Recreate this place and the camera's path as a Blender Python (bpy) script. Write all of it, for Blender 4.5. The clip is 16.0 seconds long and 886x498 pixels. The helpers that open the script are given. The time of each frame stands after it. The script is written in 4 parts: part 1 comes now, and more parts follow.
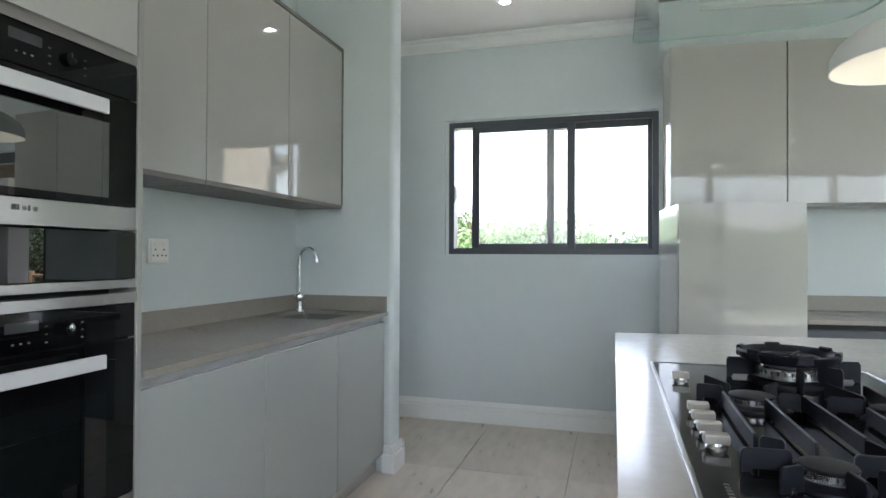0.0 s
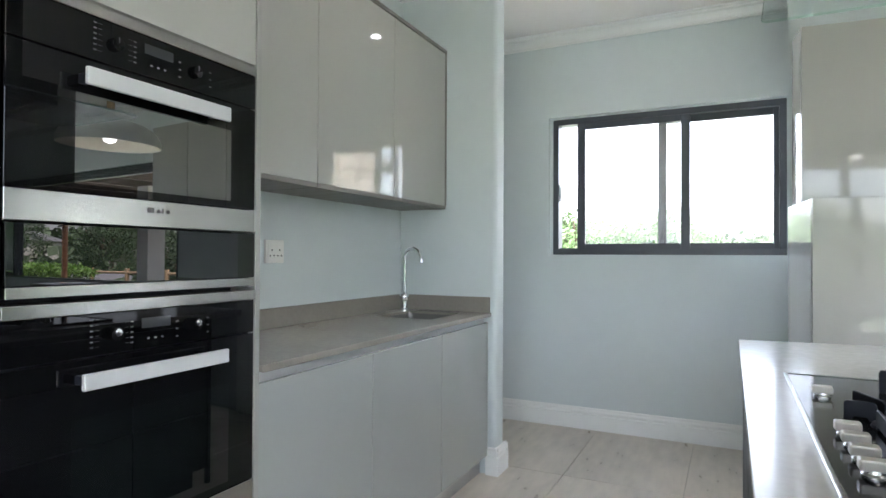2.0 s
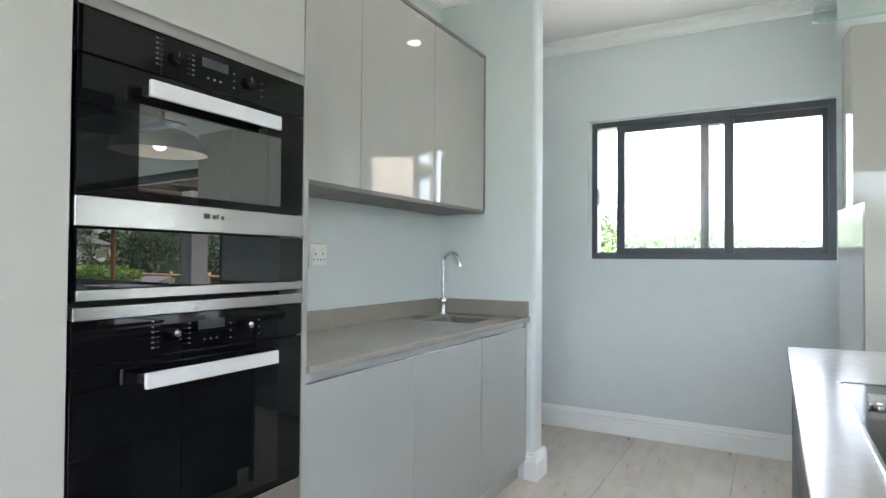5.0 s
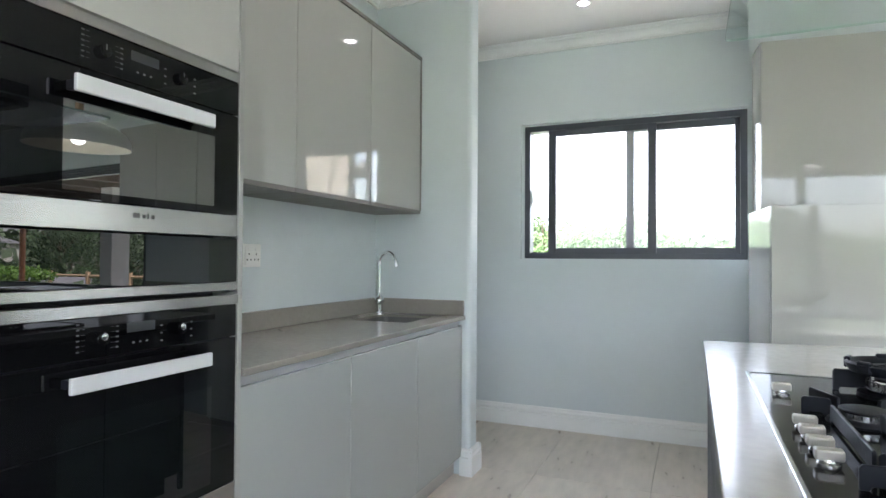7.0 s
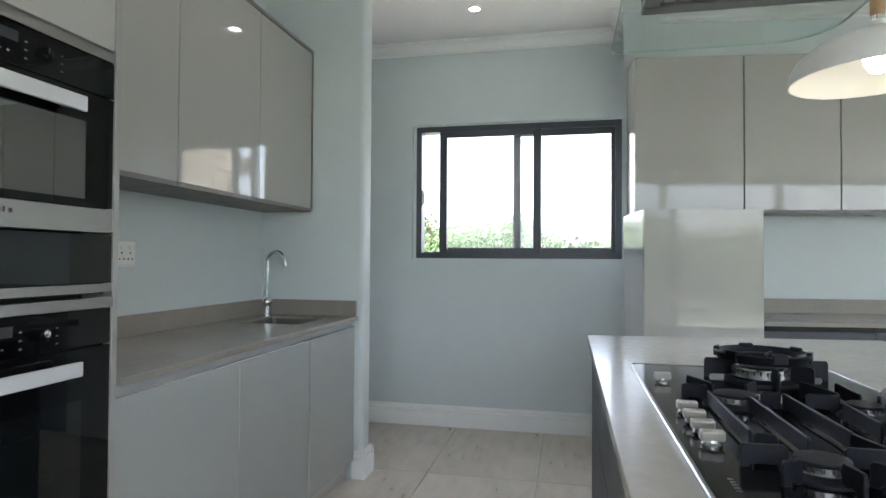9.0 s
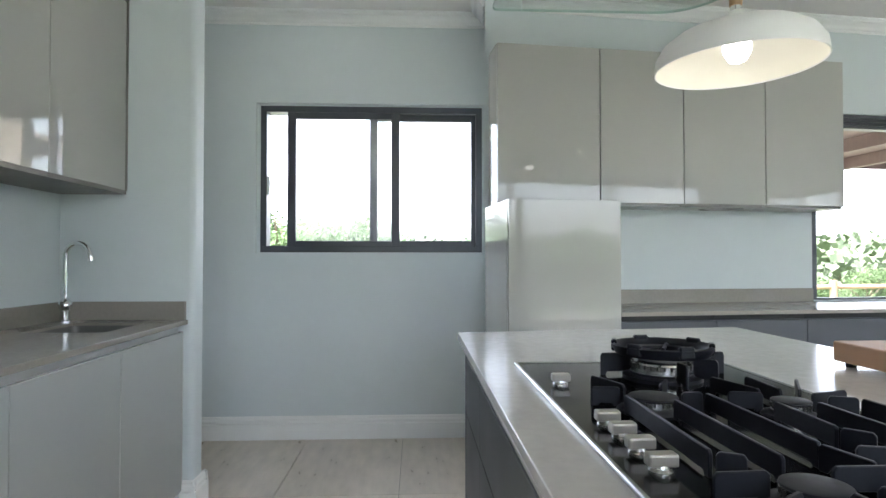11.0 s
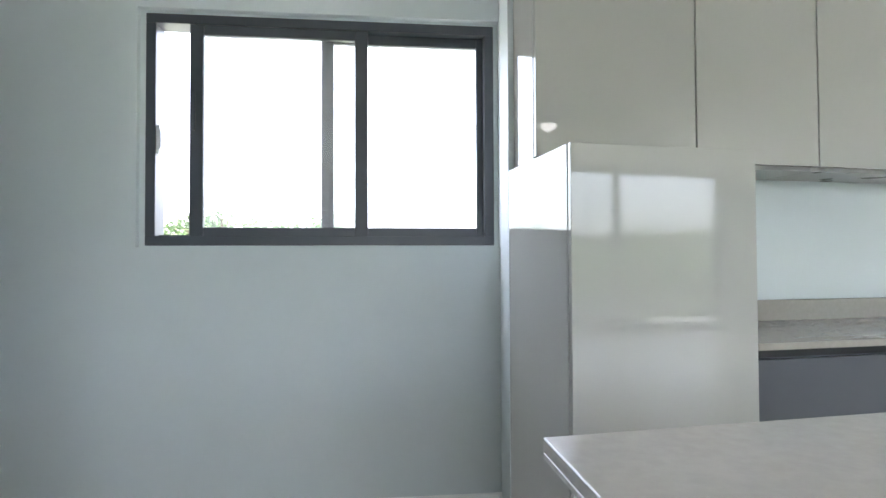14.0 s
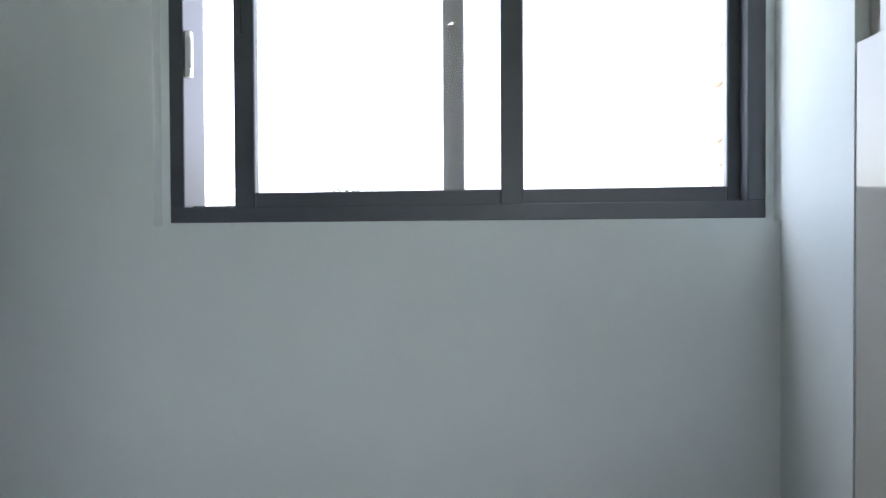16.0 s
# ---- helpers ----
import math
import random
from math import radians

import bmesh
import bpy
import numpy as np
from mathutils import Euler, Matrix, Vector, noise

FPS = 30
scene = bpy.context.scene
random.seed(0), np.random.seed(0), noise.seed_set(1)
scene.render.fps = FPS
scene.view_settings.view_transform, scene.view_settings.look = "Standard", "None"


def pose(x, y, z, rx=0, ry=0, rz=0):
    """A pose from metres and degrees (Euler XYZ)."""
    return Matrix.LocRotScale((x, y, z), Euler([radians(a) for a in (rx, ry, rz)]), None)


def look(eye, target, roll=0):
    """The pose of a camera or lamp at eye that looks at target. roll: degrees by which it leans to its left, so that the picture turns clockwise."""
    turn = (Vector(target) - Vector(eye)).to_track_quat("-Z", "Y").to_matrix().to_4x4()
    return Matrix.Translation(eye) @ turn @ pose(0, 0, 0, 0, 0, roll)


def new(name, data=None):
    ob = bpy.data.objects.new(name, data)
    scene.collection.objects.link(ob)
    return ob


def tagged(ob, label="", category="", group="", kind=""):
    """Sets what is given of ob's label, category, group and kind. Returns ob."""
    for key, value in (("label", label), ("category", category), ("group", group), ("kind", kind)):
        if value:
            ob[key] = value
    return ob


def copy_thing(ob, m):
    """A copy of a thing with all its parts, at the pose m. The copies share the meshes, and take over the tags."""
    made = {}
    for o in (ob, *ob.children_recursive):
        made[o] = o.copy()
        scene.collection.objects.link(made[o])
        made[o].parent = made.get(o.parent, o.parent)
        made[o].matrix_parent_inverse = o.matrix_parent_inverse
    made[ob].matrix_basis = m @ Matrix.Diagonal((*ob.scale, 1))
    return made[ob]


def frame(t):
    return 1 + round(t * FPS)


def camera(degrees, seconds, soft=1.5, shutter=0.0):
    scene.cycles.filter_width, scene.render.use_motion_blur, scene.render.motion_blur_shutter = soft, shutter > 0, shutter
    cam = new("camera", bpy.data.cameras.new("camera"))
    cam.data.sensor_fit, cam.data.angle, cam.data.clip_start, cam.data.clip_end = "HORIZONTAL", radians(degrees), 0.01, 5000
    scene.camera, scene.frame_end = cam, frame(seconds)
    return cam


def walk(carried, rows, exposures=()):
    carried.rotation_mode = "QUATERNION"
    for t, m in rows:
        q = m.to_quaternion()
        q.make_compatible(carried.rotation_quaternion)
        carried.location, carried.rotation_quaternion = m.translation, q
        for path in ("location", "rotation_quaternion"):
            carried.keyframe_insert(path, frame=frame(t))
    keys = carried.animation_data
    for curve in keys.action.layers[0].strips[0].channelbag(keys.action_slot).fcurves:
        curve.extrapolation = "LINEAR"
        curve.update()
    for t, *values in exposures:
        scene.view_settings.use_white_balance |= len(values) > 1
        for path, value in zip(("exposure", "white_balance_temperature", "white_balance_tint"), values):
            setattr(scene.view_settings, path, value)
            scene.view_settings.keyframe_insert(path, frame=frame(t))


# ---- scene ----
cam = camera(74.1, 16.0)
PATH = [
    (0, (-0.242, -0.102, 1.203), (-0.801, 1.818, 1.226), 0.24),
    (0.5, (-0.252, -0.091, 1.200), (-0.902, 1.801, 1.224), 0.18),
    (1, (-0.258, -0.084, 1.198), (-0.989, 1.778, 1.222), 0.27),
    (1.5, (-0.262, -0.080, 1.200), (-1.073, 1.748, 1.224), 0.24),
    (2, (-0.264, -0.077, 1.201), (-1.144, 1.719, 1.225), 0.28),
    (2.5, (-0.268, -0.074, 1.202), (-1.206, 1.692, 1.227), 0.20),
    (3, (-0.277, -0.073, 1.205), (-1.265, 1.666, 1.230), 0.27),
    (3.65, (-0.281, -0.078, 1.206), (-1.313, 1.635, 1.232), 0.31),
    (4.25, (-0.281, -0.091, 1.205), (-1.309, 1.624, 1.235), 0.38),
    (4.85, (-0.278, -0.105, 1.204), (-1.272, 1.630, 1.238), 0.43),
    (5.5, (-0.275, -0.117, 1.204), (-1.213, 1.649, 1.242), 0.45),
    (6, (-0.268, -0.133, 1.213), (-1.163, 1.655, 1.246), 0.47),
    (6.5, (-0.273, -0.136, 1.210), (-1.113, 1.678, 1.243), 0.41),
    (7, (-0.274, -0.133, 1.206), (-1.058, 1.707, 1.241), 0.37),
    (7.5, (-0.271, -0.131, 1.208), (-0.995, 1.733, 1.241), 0.38),
    (8, (-0.271, -0.131, 1.204), (-0.918, 1.762, 1.240), 0.29),
    (8.5, (-0.285, -0.133, 1.207), (-0.831, 1.790, 1.241), 0.32),
    (9, (-0.318, -0.129, 1.202), (-0.734, 1.830, 1.240), 0.35),
    (9.5, (-0.334, -0.114, 1.190), (-0.581, 1.870, 1.227), 0.23),
    (10, (-0.343, -0.027, 1.165), (-0.453, 1.969, 1.206), 0.04),
    (10.7, (-0.376, 0.100, 1.166), (-0.334, 2.099, 1.204), 0.00),
    (11.2, (-0.402, 0.235, 1.171), (-0.284, 2.231, 1.206), -0.00),
    (11.8, (-0.430, 0.443, 1.176), (-0.259, 2.435, 1.211), -0.00),
    (12.5, (-0.451, 0.745, 1.175), (-0.255, 2.735, 1.209), -0.09),
    (13, (-0.458, 0.993, 1.160), (-0.252, 2.982, 1.194), -0.17),
    (13.5, (-0.466, 1.258, 1.166), (-0.247, 3.245, 1.201), -0.17),
    (14, (-0.464, 1.549, 1.140), (-0.241, 3.536, 1.187), -0.24),
    (14.5, (-0.494, 1.855, 1.169), (-0.272, 3.842, 1.192), -0.30),
    (15, (-0.480, 2.152, 1.176), (-0.362, 4.148, 1.175), -0.19),
    (15.5, (-0.516, 2.413, 1.189), (-0.565, 4.412, 1.144), -0.12),
    (16, (-0.520, 2.659, 1.165), (-0.770, 4.643, 1.139), -0.28),
]
EXPOSURES = [(t, stops + 0.09, 6110, 17.5) for t, stops in ((0, 3.55), (1.5, 3.7), (3, 4.12), (5.5, 4.15), (7, 3.92), (8.5, 3.6), (9.5, 3.33), (10, 3.31), (12.5, 4.12), (14, 3.8), (14.5, 3.68), (16, 3.43))]
walk(cam, [(t, look(eye, target, roll)) for t, eye, target, roll in PATH], EXPOSURES)

# ---- light ----
world = bpy.data.worlds.new("sky")
scene.world = world
world.use_nodes = True
wn = world.node_tree
sky = wn.nodes.new("ShaderNodeTexSky")
sky.sky_type, sky.sun_disc = "NISHITA", False
sky.sun_elevation, sky.sun_rotation = radians(60), radians(264)
sky.air_density, sky.dust_density = 1.0, 3.0
haze = wn.nodes.new("ShaderNodeHueSaturation")
haze.inputs["Saturation"].default_value = 0.4
wn.links.new(sky.outputs[0], haze.inputs["Color"])
wn.links.new(haze.outputs[0], wn.nodes["Background"].inputs[0])
wn.nodes["Background"].inputs[1].default_value = 0.15
sun = new("sun", bpy.data.lights.new("sun", "SUN"))
sun.data.energy, sun.data.angle, sun.data.color = 3.2, radians(1), (1.0, 0.96, 0.9)
az, el = radians(264), radians(60)
sun.matrix_basis = look((0, 0, 20), (-math.sin(az) * 10, -math.cos(az) * 10, 20 - 10 * math.tan(el)))


# ---- materials ----
def mat(name, color, rough=0.5, metal=0.0, coat=0.0, noise_scale=0.0, amount=0.0, bump=0.0, bump_scale=200.0, spec=0.5, stretch=(1, 1, 1), coarse=0.0):
    m = bpy.data.materials.new(name)
    m.use_nodes = True
    nt = m.node_tree
    b = nt.nodes["Principled BSDF"]
    b.inputs["Base Color"].default_value = (*color, 1)
    b.inputs["Roughness"].default_value = rough
    b.inputs["Metallic"].default_value = metal
    b.inputs["Coat Weight"].default_value = coat
    b.inputs["Coat Roughness"].default_value = 0.03
    b.inputs["Specular IOR Level"].default_value = spec
    tc = nt.nodes.new("ShaderNodeTexCoord")
    mp = nt.nodes.new("ShaderNodeMapping")
    mp.inputs["Scale"].default_value = stretch
    nt.links.new(tc.outputs["Object"], mp.inputs[0])
    if amount:
        n1 = nt.nodes.new("ShaderNodeTexNoise")
        n1.inputs["Scale"].default_value, n1.inputs["Detail"].default_value = noise_scale, 6
        nt.links.new(mp.outputs[0], n1.inputs[0])
        n2 = nt.nodes.new("ShaderNodeTexNoise")
        n2.inputs["Scale"].default_value, n2.inputs["Detail"].default_value = (coarse or noise_scale * 0.12), 3
        nt.links.new(mp.outputs[0], n2.inputs[0])
        add = nt.nodes.new("ShaderNodeMath")
        add.operation = "ADD"
        nt.links.new(n1.outputs[0], add.inputs[0])
        nt.links.new(n2.outputs[0], add.inputs[1])
        mr = nt.nodes.new("ShaderNodeMapRange")
        mr.inputs[1].default_value, mr.inputs[2].default_value = 0.6, 1.4
        mr.inputs[3].default_value, mr.inputs[4].default_value = 1 - amount, 1 + amount
        nt.links.new(add.outputs[0], mr.inputs[0])
        mix = nt.nodes.new("ShaderNodeMix")
        mix.data_type, mix.blend_type = "RGBA", "MULTIPLY"
        mix.inputs[0].default_value = 1
        mix.inputs[6].default_value = (*color, 1)
        nt.links.new(mr.outputs[0], mix.inputs[7])
        nt.links.new(mix.outputs[2], b.inputs["Base Color"])
        rr = nt.nodes.new("ShaderNodeMapRange")
        rr.inputs[1].default_value, rr.inputs[2].default_value = 0.6, 1.4
        rr.inputs[3].default_value, rr.inputs[4].default_value = rough * 0.85, min(1, rough * 1.15)
        nt.links.new(add.outputs[0], rr.inputs[0])
        nt.links.new(rr.outputs[0], b.inputs["Roughness"])
    if bump:
        nb = nt.nodes.new("ShaderNodeTexNoise")
        nb.inputs["Scale"].default_value, nb.inputs["Detail"].default_value = bump_scale, 4
        nt.links.new(mp.outputs[0], nb.inputs[0])
        bp = nt.nodes.new("ShaderNodeBump")
        bp.inputs["Strength"].default_value, bp.inputs["Distance"].default_value = bump, 0.002
        nt.links.new(nb.outputs[0], bp.inputs["Height"])
        nt.links.new(bp.outputs[0], b.inputs["Normal"])
    return m


def emitter(name, color, strength):
    m = bpy.data.materials.new(name)
    m.use_nodes = True
    b = m.node_tree.nodes["Principled BSDF"]
    b.inputs["Emission Color"].default_value = (*color, 1)
    b.inputs["Emission Strength"].default_value = strength
    return m


def glass_mat(name, tint, power=4.0, veil=0.0):
    """Thin clear pane: transparent, with a gloss that grows towards grazing views, and a pale veil in place of glare.
    """
    m = bpy.data.materials.new(name)
    m.use_nodes = True
    nt = m.node_tree
    nt.nodes.remove(nt.nodes["Principled BSDF"])
    tr, gl, mx, lw, pw, ad = (nt.nodes.new(k) for k in ("ShaderNodeBsdfTransparent", "ShaderNodeBsdfGlossy", "ShaderNodeMixShader", "ShaderNodeLayerWeight", "ShaderNodeMath", "ShaderNodeMath"))
    tr.inputs[0].default_value = (*tint, 1)
    gl.inputs["Roughness"].default_value = 0.02
    lw.inputs[0].default_value = 0.5
    pw.operation, ad.operation = "POWER", "MULTIPLY_ADD"
    pw.inputs[1].default_value = power
    ad.inputs[1].default_value, ad.inputs[2].default_value = 0.5, 0.03
    nt.links.new(lw.outputs["Facing"], pw.inputs[0])
    nt.links.new(pw.outputs[0], ad.inputs[0])
    nt.links.new(ad.outputs[0], mx.inputs[0])
    nt.links.new(tr.outputs[0], mx.inputs[1])
    nt.links.new(gl.outputs[0], mx.inputs[2])
    film, over = nt.nodes.new("ShaderNodeBsdfTranslucent"), nt.nodes.new("ShaderNodeMixShader")
    film.inputs[0].default_value = (0.9, 0.9, 0.88, 1)
    over.inputs[0].default_value = veil
    nt.links.new(mx.outputs[0], over.inputs[1])
    nt.links.new(film.outputs[0], over.inputs[2])
    nt.links.new(over.outputs[0], nt.nodes["Material Output"].inputs[0])
    return m


def leafy(m):
    """Let light through a leaf, and vary the leaves of one crown."""
    nt = m.node_tree
    b = nt.nodes["Principled BSDF"]
    geo, mr, mix, tl, sh = (nt.nodes.new(k) for k in ("ShaderNodeNewGeometry", "ShaderNodeMapRange", "ShaderNodeMix", "ShaderNodeBsdfTranslucent", "ShaderNodeMixShader"))
    mr.inputs[3].default_value, mr.inputs[4].default_value = 0.65, 1.45
    nt.links.new(geo.outputs["Random Per Island"], mr.inputs[0])
    mix.data_type, mix.blend_type = "RGBA", "MULTIPLY"
    mix.inputs[0].default_value = 1
    nt.links.new(b.inputs["Base Color"].links[0].from_socket, mix.inputs[6])
    nt.links.new(mr.outputs[0], mix.inputs[7])
    nt.links.new(mix.outputs[2], b.inputs["Base Color"])
    nt.links.new(mix.outputs[2], tl.inputs[0])
    sh.inputs[0].default_value = 0.4
    nt.links.new(b.outputs[0], sh.inputs[1])
    nt.links.new(tl.outputs[0], sh.inputs[2])
    nt.links.new(sh.outputs[0], nt.nodes["Material Output"].inputs[0])


def random_tone(m, low, high):
    """Vary a material from object to object."""
    nt = m.node_tree
    b = nt.nodes["Principled BSDF"]
    info = nt.nodes.new("ShaderNodeObjectInfo")
    mr = nt.nodes.new("ShaderNodeMapRange")
    mr.inputs[3].default_value, mr.inputs[4].default_value = low, high
    nt.links.new(info.outputs["Random"], mr.inputs[0])
    mix = nt.nodes.new("ShaderNodeMix")
    mix.data_type, mix.blend_type = "RGBA", "MULTIPLY"
    mix.inputs[0].default_value = 1
    old = b.inputs["Base Color"]
    if old.links:
        nt.links.new(old.links[0].from_socket, mix.inputs[6])
    else:
        mix.inputs[6].default_value = old.default_value
    nt.links.new(mr.outputs[0], mix.inputs[7])
    nt.links.new(mix.outputs[2], old)


M_WALL = mat("wall_paint", (0.635, 0.69, 0.70), 0.6, noise_scale=9, amount=0.025, bump=0.12, bump_scale=260)
M_CEIL = mat("ceiling_paint", (0.82, 0.81, 0.78), 0.7, noise_scale=6, amount=0.02, bump=0.1, bump_scale=200)
M_TRIM = mat("trim_paint", (0.84, 0.85, 0.84), 0.35, noise_scale=12, amount=0.02, bump=0.06, bump_scale=120)
M_GLOSS = mat("gloss_greige_board", (0.435, 0.434, 0.402), 0.05, coat=0.2, noise_scale=5, amount=0.015, bump=0.02, bump_scale=6)
# Cooler copy of the greige board: bluish reflections put into the colour.
M_GLOSS_BASE = mat("gloss_bluish_reflection_board", (0.405, 0.425, 0.41), 0.06, coat=0.2, noise_scale=5, amount=0.015, bump=0.02, bump_scale=6)
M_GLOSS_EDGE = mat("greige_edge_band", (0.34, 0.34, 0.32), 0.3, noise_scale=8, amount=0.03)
M_TRIMDARK = mat("grey_brown_edge", (0.20, 0.19, 0.175), 0.35, noise_scale=8, amount=0.04)
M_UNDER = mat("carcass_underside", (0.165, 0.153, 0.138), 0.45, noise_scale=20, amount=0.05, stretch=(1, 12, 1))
M_GREY = mat("gloss_grey_board", (0.105, 0.11, 0.122), 0.45, spec=0.15, noise_scale=5, amount=0.02)
M_CHANNEL = mat("pale_grip_channel", (0.50, 0.51, 0.51), 0.35, metal=0.3, noise_scale=10, amount=0.02)
M_HOBGLASS = mat("black_hob_glass", (0.006, 0.006, 0.007), 0.09, spec=0.14)
M_PLINTH = mat("plinth", (0.42, 0.41, 0.39), 0.35, noise_scale=10, amount=0.03)
M_QUARTZ = mat("greige_quartz", (0.295, 0.272, 0.236), 0.22, noise_scale=60, amount=0.09, coarse=2.2)
M_ISLAND = mat("pale_grey_quartz", (0.52, 0.50, 0.475), 0.19, noise_scale=45, amount=0.08, coarse=3.0, coat=0.1)
M_STEEL = mat("brushed_steel", (0.45, 0.45, 0.445), 0.2, metal=1.0, noise_scale=14, amount=0.02)
M_HANDLE = mat("satin_aluminium", (0.72, 0.73, 0.74), 0.38, metal=0.35, noise_scale=60, amount=0.02)
# Sink steel darkened: the shade inside the bowl is put into the colour.
M_BOWL = mat("shaded_sink_steel", (0.17, 0.165, 0.155), 0.45, metal=1.0, noise_scale=80, amount=0.08)
M_CHROME = mat("chrome", (0.78, 0.79, 0.8), 0.06, metal=1.0)
M_FLAME = mat("flame_ring_metal", (0.62, 0.62, 0.6), 0.25, metal=0.9, noise_scale=60, amount=0.1)
M_KNOB = mat("champagne_knob", (0.42, 0.395, 0.35), 0.34, metal=0.5, noise_scale=50, amount=0.04)
M_BLACKGLASS = mat("black_oven_glass", (0.004, 0.004, 0.0045), 0.01, spec=0.28)
M_DRAWERGLASS = mat("smoked_drawer_glass", (0.004, 0.005, 0.005), 0.006, spec=0.6)
M_OVENPANE = mat("oven_door_glass", (0.012, 0.016, 0.015), 0.008)
M_OVENPANE.node_tree.nodes["Principled BSDF"].inputs["IOR"].default_value = 2.8   # heat-reflecting coating
M_BLACK = mat("black_enamel", (0.011, 0.012, 0.017), 0.45, spec=0.22, noise_scale=70, amount=0.15, bump=0.05, bump_scale=300)
# Near-black that stands in for shade in gaps, slots and holes.
M_DARK = mat("gap_shade", (0.02, 0.02, 0.02), 0.7)
M_MARK = mat("grey_print", (0.09, 0.09, 0.09), 0.5)
M_LETTER = mat("dark_print", (0.06, 0.06, 0.06), 0.4)
M_ALU = mat("charcoal_aluminium", (0.062, 0.068, 0.082), 0.35, noise_scale=40, amount=0.06, bump=0.03, bump_scale=400)
M_PLASTIC = mat("white_plastic", (0.83, 0.83, 0.80), 0.3)
M_WOOD = mat("beech", (0.55, 0.36, 0.19), 0.45, noise_scale=40, amount=0.16, stretch=(1, 1, 0.12))
M_BOARD = mat("cutting_board_wood", (0.52, 0.30, 0.17), 0.5, noise_scale=25, amount=0.2, stretch=(1, 0.1, 1))
M_SHADE = mat("white_lamp_enamel", (0.85, 0.85, 0.83), 0.4, noise_scale=10, amount=0.02)
M_SHADE_IN = mat("cream_lamp_inside", (0.88, 0.86, 0.74), 0.5, noise_scale=10, amount=0.02)
M_BULB = emitter("glowing_bulb", (1.0, 0.95, 0.85), 0.9)
M_SPOT = emitter("downlight_lens", (1.0, 0.97, 0.92), 6.0)
# Faint translucent white in the panes stands in for glare.
M_PANE = glass_mat("window_glass", (0.95, 0.97, 0.96), veil=0.05)
M_HOODRIM = mat("satin_grey_rim", (0.26, 0.265, 0.26), 0.4, metal=0.7, noise_scale=40, amount=0.04)
M_FILTER = mat("pale_filter_metal", (0.55, 0.55, 0.54), 0.45, metal=0.6, noise_scale=60, amount=0.08)
M_HOODGLASS = glass_mat("green_tinted_glass", (0.93, 0.965, 0.95))
M_GLASSEDGE = mat("glass_edge", (0.48, 0.62, 0.58), 0.15)
M_TILE = mat("stone_porcelain_tile", (0.63, 0.565, 0.485), 0.3, noise_scale=7, amount=0.19, coarse=1.3, stretch=(2.6, 0.7, 1), bump=0.012, bump_scale=60)
random_tone(M_TILE, 0.94, 1.06)
M_GROUT = mat("tile_grout", (0.30, 0.275, 0.24), 0.8, noise_scale=50, amount=0.1)
M_STONE = mat("rubble_stone", (0.42, 0.36, 0.28), 0.85, noise_scale=14, amount=0.3, bump=0.5, bump_scale=30)
random_tone(M_STONE, 0.6, 1.25)
M_PLASTER = mat("outside_plaster", (0.72, 0.70, 0.66), 0.8, noise_scale=8, amount=0.06)
M_EAVE = mat("brown_eave_boards", (0.135, 0.095, 0.078), 0.6, noise_scale=18, amount=0.2, stretch=(1, 8, 1))
M_POST = mat("varnished_pole", (0.34, 0.14, 0.06), 0.5, noise_scale=20, amount=0.2, stretch=(1, 1, 0.1))
M_FENCE = mat("weathered_pole", (0.36, 0.24, 0.14), 0.8, noise_scale=20, amount=0.25)
M_GRASS = mat("lawn", (0.075, 0.10, 0.042), 0.9, noise_scale=3, amount=0.3, coarse=0.15)
# Lit tone of the leaves; a shaded copy follows for the valley trees.
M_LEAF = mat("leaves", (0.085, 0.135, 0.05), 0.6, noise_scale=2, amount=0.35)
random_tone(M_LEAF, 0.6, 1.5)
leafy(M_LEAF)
# Hedge leaves lightened: the sun on them is put into the colour.
M_HEDGE = mat("sunlit_hedge_leaves", (0.12, 0.21, 0.04), 0.5, noise_scale=2, amount=0.3)
leafy(M_HEDGE)
# Darker copy of leaves: shade on the valley side put into the colour.
M_LEAF_SHADED = mat("shaded_leaves", (0.045, 0.075, 0.028), 0.65, noise_scale=2, amount=0.35)
random_tone(M_LEAF_SHADED, 0.7, 1.4)
leafy(M_LEAF_SHADED)
M_WOODS = mat("far_woods", (0.06, 0.085, 0.042), 0.9, noise_scale=0.2, amount=0.35)
M_BARK = mat("bark", (0.12, 0.085, 0.06), 0.9, noise_scale=20, amount=0.3)
M_ROOF = mat("roof_tiles", (0.12, 0.115, 0.115), 0.8, noise_scale=9, amount=0.25)
M_HOUSE = mat("house_plaster", (0.62, 0.58, 0.52), 0.85, noise_scale=3, amount=0.08)
M_PAVING = mat("paving", (0.36, 0.34, 0.315), 0.8, noise_scale=9, amount=0.15)


# ---- mesh tools ----
def obj(name, bm, material, smooth=False):
    me = bpy.data.meshes.new(name)
    bm.normal_update()
    bm.to_mesh(me)
    bm.free()
    for mt in (material if isinstance(material, (list, tuple)) else [material]):
        me.materials.append(mt)
    if smooth:
        for p in me.polygons:
            p.use_smooth = True
        me.set_sharp_from_angle(angle=radians(38))
    return new(name, me)


def part(name, bm, material, parent, label="", smooth=False):
    ob = obj(name, bm, material, smooth)
    ob.parent = parent
    if label:
        ob["label"] = label
    return ob


def thing(name, label, category, m=None, group="", kind=""):
    ob = new(name)
    ob.empty_display_size = 0.05
    ob.matrix_basis = m or Matrix()
    return tagged(ob, label, category, group, kind)


def structure(name, bm, material, label, category, smooth=False):
    return tagged(obj(name, bm, material, smooth), label, category, kind="structure")


